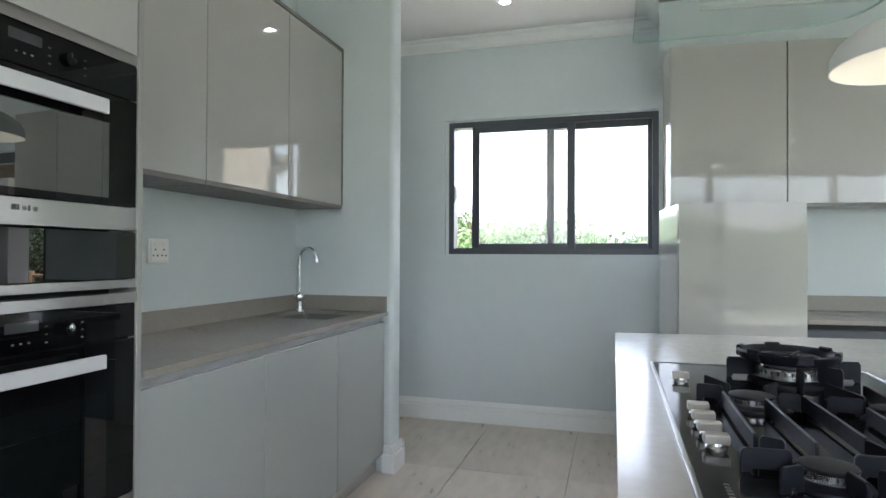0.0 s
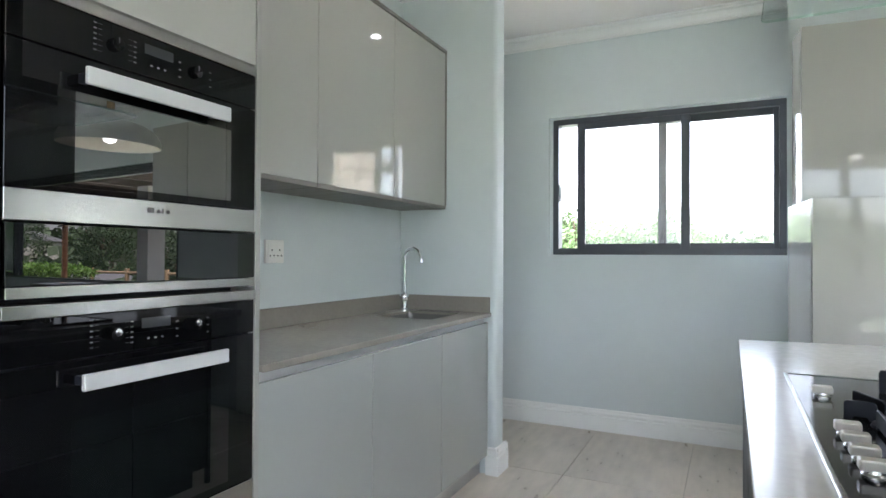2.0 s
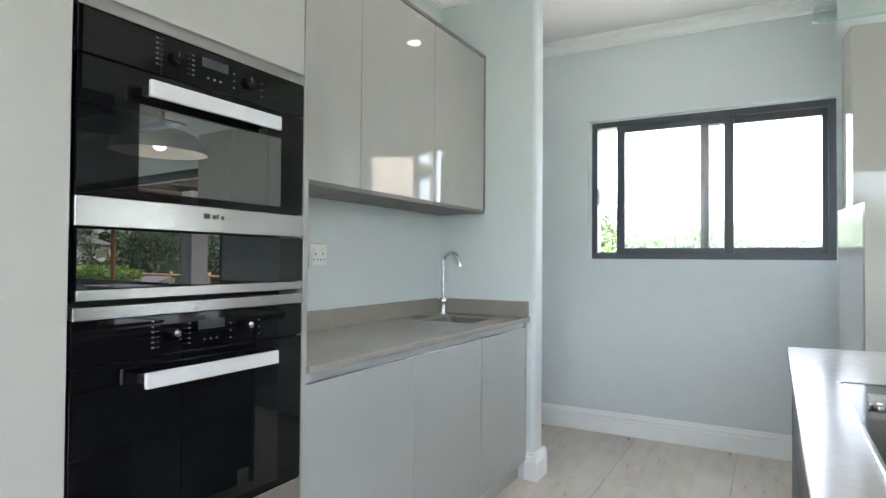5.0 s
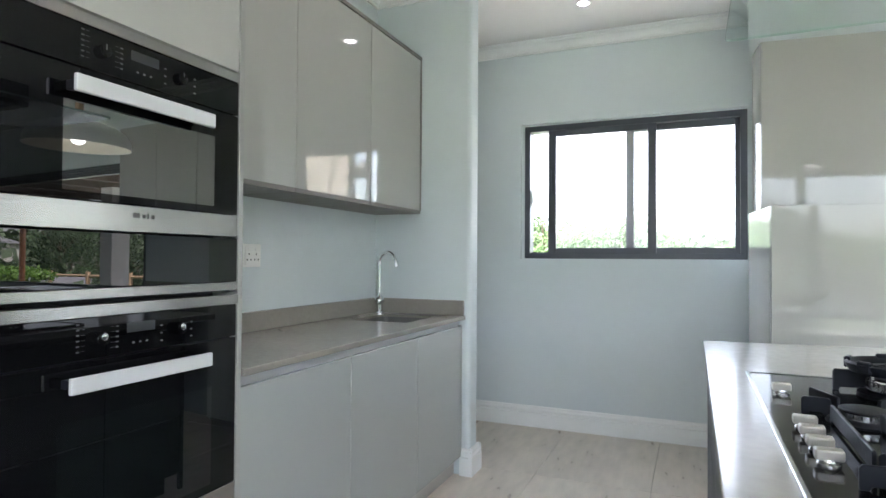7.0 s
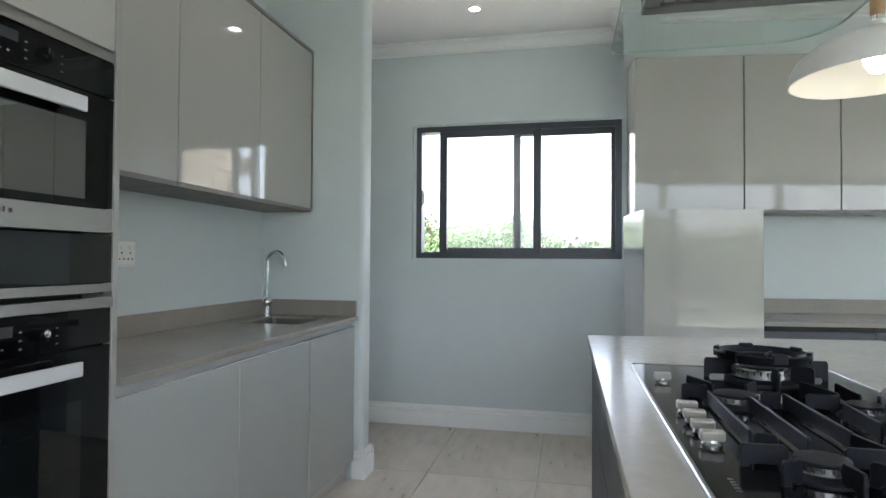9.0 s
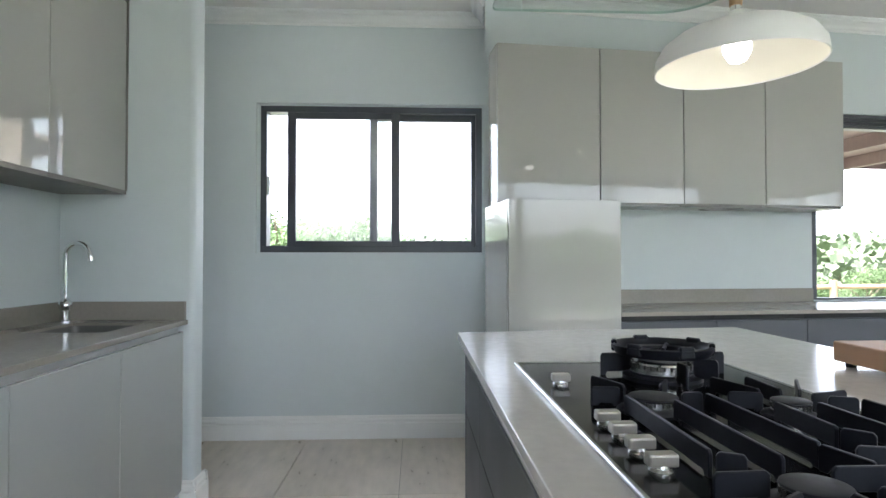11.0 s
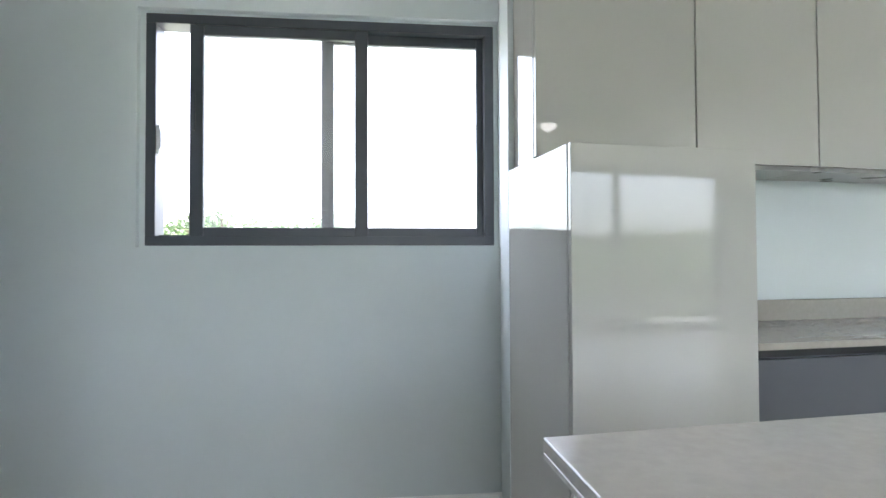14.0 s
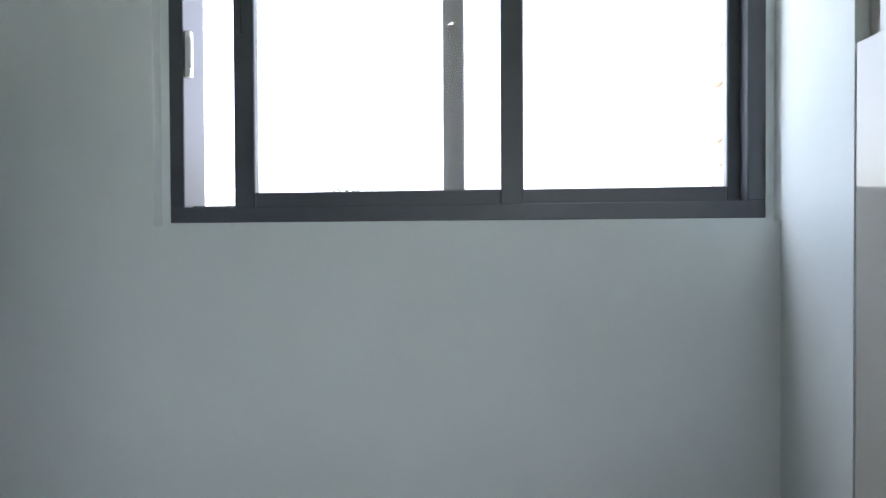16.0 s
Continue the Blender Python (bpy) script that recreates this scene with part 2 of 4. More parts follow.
def box(x0, x1, y0, y1, z0, z1, bevel=0.0, bm=None, seg=1):
    one = bmesh.new()
    bmesh.ops.create_cube(one, size=1)
    for v in one.verts:
        v.co = Vector(((x0 + x1) / 2 + v.co.x * (x1 - x0), (y0 + y1) / 2 + v.co.y * (y1 - y0), (z0 + z1) / 2 + v.co.z * (z1 - z0)))
    if bevel:
        bmesh.ops.bevel(one, geom=one.edges[:], offset=bevel, segments=seg, profile=0.5, affect="EDGES")
    return merge(bm, one)


def merge(bm, one):
    if bm is None:
        return one
    me = bpy.data.meshes.new("tmp")
    one.to_mesh(me)
    one.free()
    bm.from_mesh(me)
    bpy.data.meshes.remove(me)
    return bm


def cyl(r, z0, z1, x=0.0, y=0.0, r2=None, seg=24, bm=None, m=None, bevel=0.0):
    one = bmesh.new()
    bmesh.ops.create_cone(one, cap_ends=True, segments=seg, radius1=r, radius2=r if r2 is None else r2, depth=z1 - z0)
    bmesh.ops.translate(one, verts=one.verts, vec=(x, y, (z0 + z1) / 2))
    if bevel:
        rim = [e for e in one.edges if abs(e.verts[0].co.z - e.verts[1].co.z) < 1e-6]
        bmesh.ops.bevel(one, geom=rim, offset=bevel, segments=2, profile=0.5, affect="EDGES")
    if m is not None:
        bmesh.ops.transform(one, verts=one.verts, matrix=m)
    return merge(bm, one)


def lathe(profile, seg=40, m=None, bm=None):
    """Turn (radius, height) pairs about z."""
    one = bmesh.new()
    rings = []
    for r, z in profile:
        rings.append([one.verts.new((r * math.cos(2 * math.pi * i / seg), r * math.sin(2 * math.pi * i / seg), z)) for i in range(seg)] if r > 1e-6 else [one.verts.new((0, 0, z))])
    for a, b in zip(rings, rings[1:]):
        for i in range(seg):
            j = (i + 1) % seg
            if len(a) == 1 and len(b) == 1:
                continue
            if len(a) == 1:
                one.faces.new((a[0], b[j], b[i]))
            elif len(b) == 1:
                one.faces.new((a[i], a[j], b[0]))
            else:
                one.faces.new((a[i], a[j], b[j], b[i]))
    bmesh.ops.recalc_face_normals(one, faces=one.faces[:])
    if m is not None:
        bmesh.ops.transform(one, verts=one.verts, matrix=m)
    return merge(bm, one)


def tube(points, r, seg=12, bm=None, r_end=None):
    """A round bar along points."""
    one = bmesh.new()
    pts = [Vector(p) for p in points]
    rings = []
    side = None
    for i, p in enumerate(pts):
        d = (pts[min(i + 1, len(pts) - 1)] - pts[max(i - 1, 0)]).normalized()
        ref = Vector((0, 0, 1)) if abs(d.z) < 0.95 else Vector((0, 1, 0))
        if side is None:
            side = d.cross(ref).normalized()
        side = (side - d * side.dot(d)).normalized()
        up = d.cross(side)
        rr = r if r_end is None else r + (r_end - r) * i / (len(pts) - 1)
        rings.append([one.verts.new(p + (side * math.cos(a) + up * math.sin(a)) * rr) for a in (2 * math.pi * k / seg for k in range(seg))])
    for a, b in zip(rings, rings[1:]):
        for k in range(seg):
            one.faces.new((a[k], a[(k + 1) % seg], b[(k + 1) % seg], b[k]))
    one.faces.new(rings[0])
    one.faces.new(rings[-1][::-1])
    bmesh.ops.recalc_face_normals(one, faces=one.faces[:])
    return merge(bm, one)


def prism(outline, z0, z1, bevel=0.0, bm=None, seg=1):
    """A flat shape (x, y) with thickness."""
    one = bmesh.new()
    low = [one.verts.new((x, y, z0)) for x, y in outline]
    one.faces.new(low[::-1])
    top = [one.verts.new((x, y, z1)) for x, y in outline]
    one.faces.new(top)
    n = len(low)
    for i in range(n):
        one.faces.new((low[i], low[(i + 1) % n], top[(i + 1) % n], top[i]))
    bmesh.ops.recalc_face_normals(one, faces=one.faces[:])
    if bevel:
        bmesh.ops.bevel(one, geom=[e for e in one.edges if abs(e.verts[0].co.z - e.verts[1].co.z) < 1e-6], offset=bevel, segments=seg, profile=0.5, affect="EDGES")
    return merge(bm, one)


def sweep(profile, start, end, out, bm=None):
    """A moulding: profile (outwards, up) carried from start to end; out is the unit way off the wall."""
    one = bmesh.new()
    s, e, o = Vector(start), Vector(end), Vector(out)
    a = [one.verts.new(s + o * p + Vector((0, 0, q))) for p, q in profile]
    b = [one.verts.new(e + o * p + Vector((0, 0, q))) for p, q in profile]
    n = len(a)
    for i in range(n):
        one.faces.new((a[i], a[(i + 1) % n], b[(i + 1) % n], b[i]))
    one.faces.new(a[::-1])
    one.faces.new(b)
    bmesh.ops.recalc_face_normals(one, faces=one.faces[:])
    return merge(bm, one)


def rounded(x0, x1, y0, y1, radii, n=8):
    """Outline of a rectangle with its corners rounded: radii for (x0,y0), (x1,y0), (x1,y1), (x0,y1)."""
    out = []
    for (cx, cy, sx, sy, a0), r in zip(((x0, y0, 1, 1, 180), (x1, y0, -1, 1, 270), (x1, y1, -1, -1, 0), (x0, y1, 1, -1, 90)), radii):
        for i in range(n + 1):
            a = radians(a0 + 90 * i / n)
            out.append((cx + sx * r + r * math.cos(a), cy + sy * r + r * math.sin(a)))
    return out


# ---- plan ----
# x to the east, y to the window wall; the run under the far wall units stands at RUN degrees to it
FRONT = -1.46          # face of the oven tower and the base units
BACK = -2.03           # wall behind them
STUB0, STUB1 = 2.955, 3.085
WIN_Y = 4.06           # face of the window wall
EAST = 0.068           # short splayed return wall beside the window
EAST2 = 0.0228         # its near end
CEIL = 2.79
RUN = 6.1
RM = pose(0.079, 3.154, 0, 0, 0, RUN)   # corner of the tall unit
RWALL = 0.60           # wall behind that run, in its own y
TOP = 0.89             # worktop by the ovens
SOUTH, EASTWALL, WESTWALL = -3.6, 7.6, -4.2

# ---- structure ----
floor = structure("floor", box(WESTWALL - 0.2, EASTWALL + 0.4, SOUTH - 0.2, 5.2, -0.2, -0.008), M_GROUT, "beige-grey stone-look porcelain tile floor", "floor")
structure("ceiling", prism([(WESTWALL - 0.2, SOUTH - 0.2), (EASTWALL + 0.4, SOUTH - 0.2), (EASTWALL + 0.4, 5.0), (0.4, WIN_Y + 0.24), (WESTWALL - 0.2, WIN_Y + 0.24)], CEIL, CEIL + 0.2), M_CEIL, "smooth white painted ceiling", "ceiling")

WX0, WX1, WZ0, WZ1 = -1.442, 0.068, 1.208, 2.199
bm = box(WESTWALL - 0.2, WX0, WIN_Y, WIN_Y + 0.24, 0, CEIL)
box(WX0, WX1, WIN_Y, WIN_Y + 0.24, 0, WZ0, bm=bm)
box(WX0, WX1, WIN_Y, WIN_Y + 0.24, WZ1, CEIL, bm=bm)
for a, b, lo, hi in ((WX0, -1.418, WZ0, WZ1), (0.048, WX1, WZ0, WZ1), (-1.418, 0.048, WZ0, 1.217), (-1.418, 0.048, 2.187, WZ1)):
    box(a, b, WIN_Y + 0.035, WIN_Y + 0.135, lo, hi, bm=bm)      # mortar bed round the window frame
structure("wall_north", bm, M_WALL, "pale blue-grey painted plaster wall with a window", "wall")
structure("wall_return", prism([(EAST, WIN_Y + 0.24), (EAST, WIN_Y), (EAST2, 3.688), (0.25, 3.70), (0.25, WIN_Y + 0.24)], 0, CEIL), M_WALL, "short pale blue-grey plaster return wall", "wall")

# wall behind the far run, with its wide window
W2A, W2B, W2Z0, W2Z1 = 2.255, 6.6, 0.90, 2.16
bm = box(0.10, W2A, RWALL, RWALL + 0.22, 0, CEIL)
box(W2A, W2B, RWALL, RWALL + 0.22, 0, W2Z0, bm=bm)
box(W2A, W2B, RWALL, RWALL + 0.22, W2Z1, CEIL, bm=bm)
box(W2B, 7.7, RWALL, RWALL + 0.22, 0, CEIL, bm=bm)
structure("wall_northeast", bm, M_WALL, "pale blue-grey plaster wall behind the grey units", "wall").matrix_basis = RM

# short wall that ends the oven run: rounded free end
SR, SEND = 0.028, -1.4215
arc = [(SEND - SR + SR * math.sin(radians(a)), SR - SR * math.cos(radians(a))) for a in range(0, 91, 15)]
bm = prism([(WESTWALL, STUB0)] + [(x, STUB0 + d) for x, d in arc] + [(x, STUB1 - d) for x, d in arc[::-1]] + [(WESTWALL, STUB1)], 0, CEIL)
structure("wall_stub", bm, M_WALL, "pale blue-grey plaster wall end with rounded edges", "wall", smooth=True)
structure("wall_west", box(BACK - 0.2, BACK, SOUTH, STUB0, 0, CEIL), M_WALL, "pale blue-grey plaster wall behind the ovens", "wall")
structure("wall_passage", box(WESTWALL - 0.2, WESTWALL, STUB1, WIN_Y, 0, CEIL), M_WALL, "plain wall closing the passage", "wall")
# Unseen opening in the east wall, added to throw daylight on the ovens.
EY0, EY1 = -2.6, 0.6
bm = box(EASTWALL, EASTWALL + 0.22, SOUTH, EY0, 0, CEIL)
box(EASTWALL, EASTWALL + 0.22, EY1, 5.0, 0, CEIL, bm=bm)
box(EASTWALL, EASTWALL + 0.22, EY0, EY1, 2.38, CEIL, bm=bm)
structure("wall_east", bm, M_WALL, "pale plaster wall of the living side", "wall")
# south wall with wide glazed doors
SX0, SX1, SZ = -1.3, 7.2, 2.72
bm = box(BACK - 0.2, SX0, SOUTH - 0.22, SOUTH, 0, CEIL)
box(SX1, EASTWALL + 0.2, SOUTH - 0.22, SOUTH, 0, CEIL, bm=bm)
box(SX0, SX1, SOUTH - 0.22, SOUTH, SZ, CEIL, bm=bm)
structure("wall_south", bm, M_WALL, "plaster wall with a wide glazed door opening", "wall")

SKIRT = [(0, 0), (0.020, 0), (0.020, 0.098), (0.012, 0.104), (0.012, 0.110), (0.016, 0.114), (0.016, 0.124), (0.009, 0.134), (0.009, 0.142), (0.004, 0.150), (0, 0.150)]
CORN = [(0, -0.078), (0.012, -0.078), (0.014, -0.066), (0.026, -0.058), (0.034, -0.044), (0.052, -0.03), (0.070, -0.024), (0.074, -0.012), (0.088, -0.010), (0.09, 0), (0, 0)]
structure("baseboard_north", sweep(SKIRT, (WESTWALL, WIN_Y, 0), (EAST, WIN_Y, 0), (0, -1, 0)), M_TRIM, "white moulded skirting board", "baseboard")
structure("baseboard_return", sweep(SKIRT, (EAST, WIN_Y, 0), (EAST2, 3.745, 0), (-0.987, 0.16, 0)), M_TRIM, "white moulded skirting board", "baseboard")
bm = sweep(SKIRT, (SEND, STUB0 - 0.0194, 0), (SEND, STUB1 + 0.0194, 0), (1, 0, 0))
sweep(SKIRT, (-1.475, STUB0, 0), (SEND + 0.019, STUB0, 0), (0, -1, 0), bm=bm)
sweep(SKIRT, (WESTWALL, STUB1, 0), (SEND + 0.019, STUB1, 0), (0, 1, 0), bm=bm)
structure("baseboard_stub", bm, M_TRIM, "white moulded skirting block round the wall end", "baseboard")


def mitred(profile, corners, outs):
    """A moulding along a line of corners, mitred where it turns; outs are the room-side normals of its stretches."""
    bm, rings = bmesh.new(), []
    for k, c in enumerate(corners):
        a, b = Vector(outs[max(0, k - 1)]), Vector(outs[min(k, len(outs) - 1)])
        m = (a + b) / (1 + a.dot(b))
        rings.append([bm.verts.new((c[0] + m.x * d, c[1] + m.y * d, CEIL + z)) for d, z in profile])
    for r, q in zip(rings, rings[1:]):
        for k in range(len(profile)):
            n = (k + 1) % len(profile)
            bm.faces.new((r[k], r[n], q[n], q[k]))
    bm.faces.new(rings[0])
    bm.faces.new(rings[-1][::-1])
    bmesh.ops.recalc_face_normals(bm, faces=bm.faces[:])
    return bm


run_end = RM @ Vector((7.6, RWALL, 0))
structure("cornice", mitred(CORN, [(WESTWALL, WIN_Y), (EAST, WIN_Y), (0.030, 3.752), run_end.xy], [(0, -1), (-0.9927, 0.1206), (math.sin(radians(RUN)), -math.cos(radians(RUN)))]), M_TRIM, "white moulded ceiling cornice", "trim")
structure("cornice_stub", sweep(CORN, (BACK, STUB0, CEIL), (SEND, STUB0, CEIL), (0, -1, 0)), M_TRIM, "white moulded ceiling cornice", "trim")
structure("cornice_west", sweep(CORN, (BACK, SOUTH, CEIL), (BACK, STUB0, CEIL), (1, 0, 0)), M_TRIM, "white moulded ceiling cornice", "trim")


def window_frame(w, x0, x1, z0, z1, y0, y1, t, material):
    part("window_frame", box(x0, x1, y0, y1, z0, z0 + t, 0.002), material, w)
    part("window_frame", box(x0, x1, y0, y1, z1 - t, z1, 0.002), material, w)
    part("window_frame", box(x0, x0 + t, y0, y1, z0 + t, z1 - t, 0.002), material, w)
    part("window_frame", box(x1 - t, x1, y0, y1, z0 + t, z1 - t, 0.002), material, w)


def sash(w, x0, x1, z0, z1, y0, y1, t, material, low=None):
    low = low or t
    bm = box(x0, x0 + t, y0, y1, z0, z1, 0.003)
    box(x1 - t, x1, y0, y1, z0, z1, 0.003, bm=bm)
    box(x0 + t, x1 - t, y0, y1, z0, z0 + low, 0.003, bm=bm)
    box(x0 + t, x1 - t, y0, y1, z1 - t, z1, 0.003, bm=bm)
    s = part("sash", bm, material, w)
    p = part("pane", box(x0 + t, x1 - t, (y0 + y1) / 2 - 0.003, (y0 + y1) / 2 + 0.003, z0 + low, z1 - t), M_PANE, s, "clear glass pane")
    p.visible_shadow = False
    return s


# sliding window, partly open
win = thing("window_1", "charcoal aluminium sliding window, slid slightly open", "window", kind="structure")
FY = WIN_Y + 0.033
window_frame(win, -1.419, 0.049, 1.216, 2.188, FY, FY + 0.105, 0.04, M_ALU)
sash(win, -1.246, -0.503, 1.238, 2.162, FY + 0.008, FY + 0.038, 0.056, M_ALU, 0.055)
sash(win, -0.706, 0.034, 1.247, 2.158, FY + 0.048, FY + 0.078, 0.054, M_ALU, 0.048)
part("track", box(-1.383, 0.003, FY + 0.04, FY + 0.046, 1.254, 1.262), M_ALU, win)
part("track", box(-1.385, -1.380, FY + 0.012, FY + 0.04, 1.254, 2.15), M_ALU, win)
part("latch", box(-1.383, -1.366, FY + 0.01, FY + 0.03, 1.60, 1.72, 0.003), M_HANDLE, win, "small metal latch keep")
part("latch", box(-1.374, -1.360, FY + 0.005, FY + 0.012, 1.62, 1.70, 0.002), M_HANDLE, win)
part("sash_pull", box(-1.235, -1.222, FY + 0.001, FY + 0.01, 1.70, 1.86, 0.002), M_ALU, win)

# wide window behind the far run
win = thing("window_2", "wide charcoal aluminium stacking window, slid open above the worktop", "window", RM, kind="structure")
part("window_frame", box(W2A, W2A + 0.038, RWALL + 0.002, RWALL + 0.05, W2Z0, W2Z1, 0.002), M_ALU, win)
part("window_frame", box(W2B - 0.03, W2B, RWALL + 0.002, RWALL + 0.05, W2Z0, W2Z1, 0.002), M_ALU, win)
part("window_sill", box(W2A + 0.038, W2B - 0.03, RWALL + 0.002, RWALL + 0.05, W2Z0, W2Z0 + 0.012), M_ALU, win)
for i in range(4):
    part("head_track", box(W2A + 0.038, W2B - 0.03, RWALL + 0.002 + 0.004 * (i % 2), RWALL + 0.07, W2Z1 - 0.10 + i * 0.025, W2Z1 - 0.078 + i * 0.025, 0.002), M_ALU, win)
for i in range(3):
    sash(win, W2B - 0.76 + i * 0.02, W2B - 0.06 + i * 0.02, W2Z0 + 0.015, W2Z1 - 0.102, RWALL + 0.01 + i * 0.045, RWALL + 0.045 + i * 0.045, 0.045, M_ALU)

# glazed doors of the south side
door = thing("door_1", "wide charcoal aluminium glazed sliding doors", "door", kind="structure")
window_frame(door, SX0, SX1, 0.0, SZ, SOUTH - 0.15, SOUTH - 0.06, 0.05, M_ALU)
for i in range(4):
    a = SX0 + 0.05 + i * (SX1 - SX0 - 0.1) / 4
    sash(door, a, a + (SX1 - SX0 - 0.1) / 4, 0.04, SZ - 0.05, SOUTH - 0.13, SOUTH - 0.09, 0.06, M_ALU)


# Doors for the added daylight opening, never in view.
door = thing("door_2", "wide charcoal aluminium glazed stacking doors, added unseen for daylight", "door", pose(EASTWALL + 0.1, 0, 0, 0, 0, 90), kind="structure")
window_frame(door, EY0, EY1, 0.0, 2.38, -0.05, 0.04, 0.05, M_ALU)
for i in range(4):
    a = EY0 + 0.05 + i * (EY1 - EY0 - 0.1) / 4
    sash(door, a, a + (EY1 - EY0 - 0.1) / 4, 0.04, 2.33, -0.02, 0.02, 0.06, M_ALU)


def downlight(x, y):
    d = thing("downlight", "round recessed white ceiling downlight, switched on", "downlight", pose(x, y, CEIL), group="ceiling downlights")
    part("bezel", lathe([(0.030, -0.001), (0.032, -0.006), (0.044, -0.006), (0.048, 0.0)], 28), M_TRIM, d, smooth=True)
    part("lens", cyl(0.031, -0.004, -0.001, seg=24), M_SPOT, d, "glowing lens")
    return d


for x, y in ((-0.894, 3.50), (-1.0, 1.2), (-1.0, -0.9), (3.2, -1.4), (0.6, -1.6)):
    downlight(x, y)


# ---- oven side ----
def door_leaf(c, name, axis, face, a0, a1, z0, z1, material, t=0.02, gap=0.002):
    """A bevelled gloss leaf: axis 'x' faces +x at face, axis 'y' faces -y at face."""
    if axis == "x":
        bm = box(face - t, face, a0 + gap, a1 - gap, z0 + gap, z1 - gap, 0.0015, seg=2)
    else:
        bm = box(a0 + gap, a1 - gap, face, face + t, z0 + gap, z1 - gap, 0.0015, seg=2)
    return part(name, bm, material, c)


UP0, UP1, UPF = 1.485, 2.382, -1.73
EDGES = (1.188, 1.786, 2.373, STUB0 - 0.004)
for i, (a, b) in enumerate(zip(EDGES, EDGES[1:])):
    c = thing("wall_cabinet", "high-gloss greige handleless wall cabinet", "cabinet", group="wall cabinets over the sink")
    part("body", box(BACK + 0.002, UPF - 0.023, a + 0.001, b - 0.001, UP0 + 0.004, UP1 - 0.022), M_UNDER, c)
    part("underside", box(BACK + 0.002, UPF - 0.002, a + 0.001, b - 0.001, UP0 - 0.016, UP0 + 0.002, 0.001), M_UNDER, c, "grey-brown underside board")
    part("top_trim", box(BACK + 0.002, UPF + 0.004, a, b, UP1 - 0.018, UP1, 0.001), M_TRIMDARK, c, "thin dark edge strip")
    door_leaf(c, "door", "x", UPF, a, b - (0.014 if i == 2 else 0), UP0, UP1 - 0.02, M_GLOSS)
    if i == 2:
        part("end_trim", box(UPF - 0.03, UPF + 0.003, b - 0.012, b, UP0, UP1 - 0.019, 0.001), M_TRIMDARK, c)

for i, (a, b) in enumerate(zip(EDGES, EDGES[1:])):
    c = thing("base_cabinet", "high-gloss handleless base cabinet under the sink worktop, cooled for bluish reflections", "cabinet", group="base cabinets by the ovens")
    part("body", box(BACK + 0.002, FRONT - 0.024, a + 0.001, b - 0.001, 0.10, 0.66), M_UNDER, c)
    part("grip_channel", box(FRONT - 0.06, FRONT - 0.030, a + 0.0005, b - 0.0005, 0.825, TOP - 0.022), M_CHANNEL, c, "recessed pale grip channel")
    door_leaf(c, "door", "x", FRONT - 0.006, a, b - (0.012 if i == 2 else 0), 0.105, 0.836, M_GLOSS_BASE)
    part("plinth", box(FRONT - 0.075, FRONT - 0.055, a, b, 0.0, 0.10), M_PLINTH, c)
    if i == 2:
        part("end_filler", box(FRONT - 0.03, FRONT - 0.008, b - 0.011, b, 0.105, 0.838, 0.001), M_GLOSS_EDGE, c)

# worktop with a cut-out for the bowl
SX, SY = (-1.90, -1.58), (2.48, 2.83)
wt = thing("worktop", "greige quartz worktop with low upstands and a sink cut-out", "worktop")
bm = box(BACK + 0.002, FRONT + 0.008, EDGES[0] + 0.002, SY[0], TOP - 0.02, TOP)
box(BACK + 0.002, FRONT + 0.008, SY[1], STUB0 - 0.002, TOP - 0.02, TOP, bm=bm)
box(BACK + 0.002, SX[0], SY[0], SY[1], TOP - 0.02, TOP, bm=bm)
box(SX[1], FRONT + 0.008, SY[0], SY[1], TOP - 0.02, TOP, bm=bm)
bmesh.ops.remove_doubles(bm, verts=bm.verts[:], dist=0.0005)
part("slab", bm, M_QUARTZ, wt)
part("edge", box(FRONT + 0.0082, FRONT + 0.0115, EDGES[0] + 0.002, STUB0 - 0.002, TOP - 0.0215, TOP - 0.001, 0.001), M_QUARTZ, wt)
part("upstand", box(BACK + 0.002, BACK + 0.022, EDGES[0] + 0.002, STUB0 - 0.024, TOP + 0.0005, TOP + 0.085, 0.0015), M_QUARTZ, wt)
part("upstand", box(BACK + 0.002, FRONT + 0.004, STUB0 - 0.022, STUB0 - 0.002, TOP + 0.0005, TOP + 0.085, 0.0015), M_QUARTZ, wt)

# undermounted bowl
sk = thing("sink", "undermounted brushed steel sink bowl", "sink")
outer = rounded(SX[0] + 0.002, SX[1] - 0.002, SY[0] + 0.002, SY[1] - 0.002, (0.03,) * 4, 5)
inner = rounded(SX[0] + 0.02, SX[1] - 0.02, SY[0] + 0.02, SY[1] - 0.02, (0.04,) * 4, 5)
bm = bmesh.new()
r1 = [bm.verts.new((x, y, TOP - 0.012)) for x, y in outer]
r2 = [bm.verts.new((x, y, TOP - 0.16)) for x, y in inner]
for k in range(len(r1)):
    bm.faces.new((r1[k], r2[k], r2[(k + 1) % len(r1)], r1[(k + 1) % len(r1)]))
bm.faces.new(r2)
bmesh.ops.recalc_face_normals(bm, faces=bm.faces[:])
bmesh.ops.reverse_faces(bm, faces=bm.faces[:])
part("bowl", bm, M_BOWL, sk, smooth=True)
part("drain", lathe([(0, -0.157), (0.03, -0.157), (0.04, -0.159), (0.042, -0.162)], 24, pose(-1.74, 2.65, TOP)), M_CHROME, sk, smooth=True)

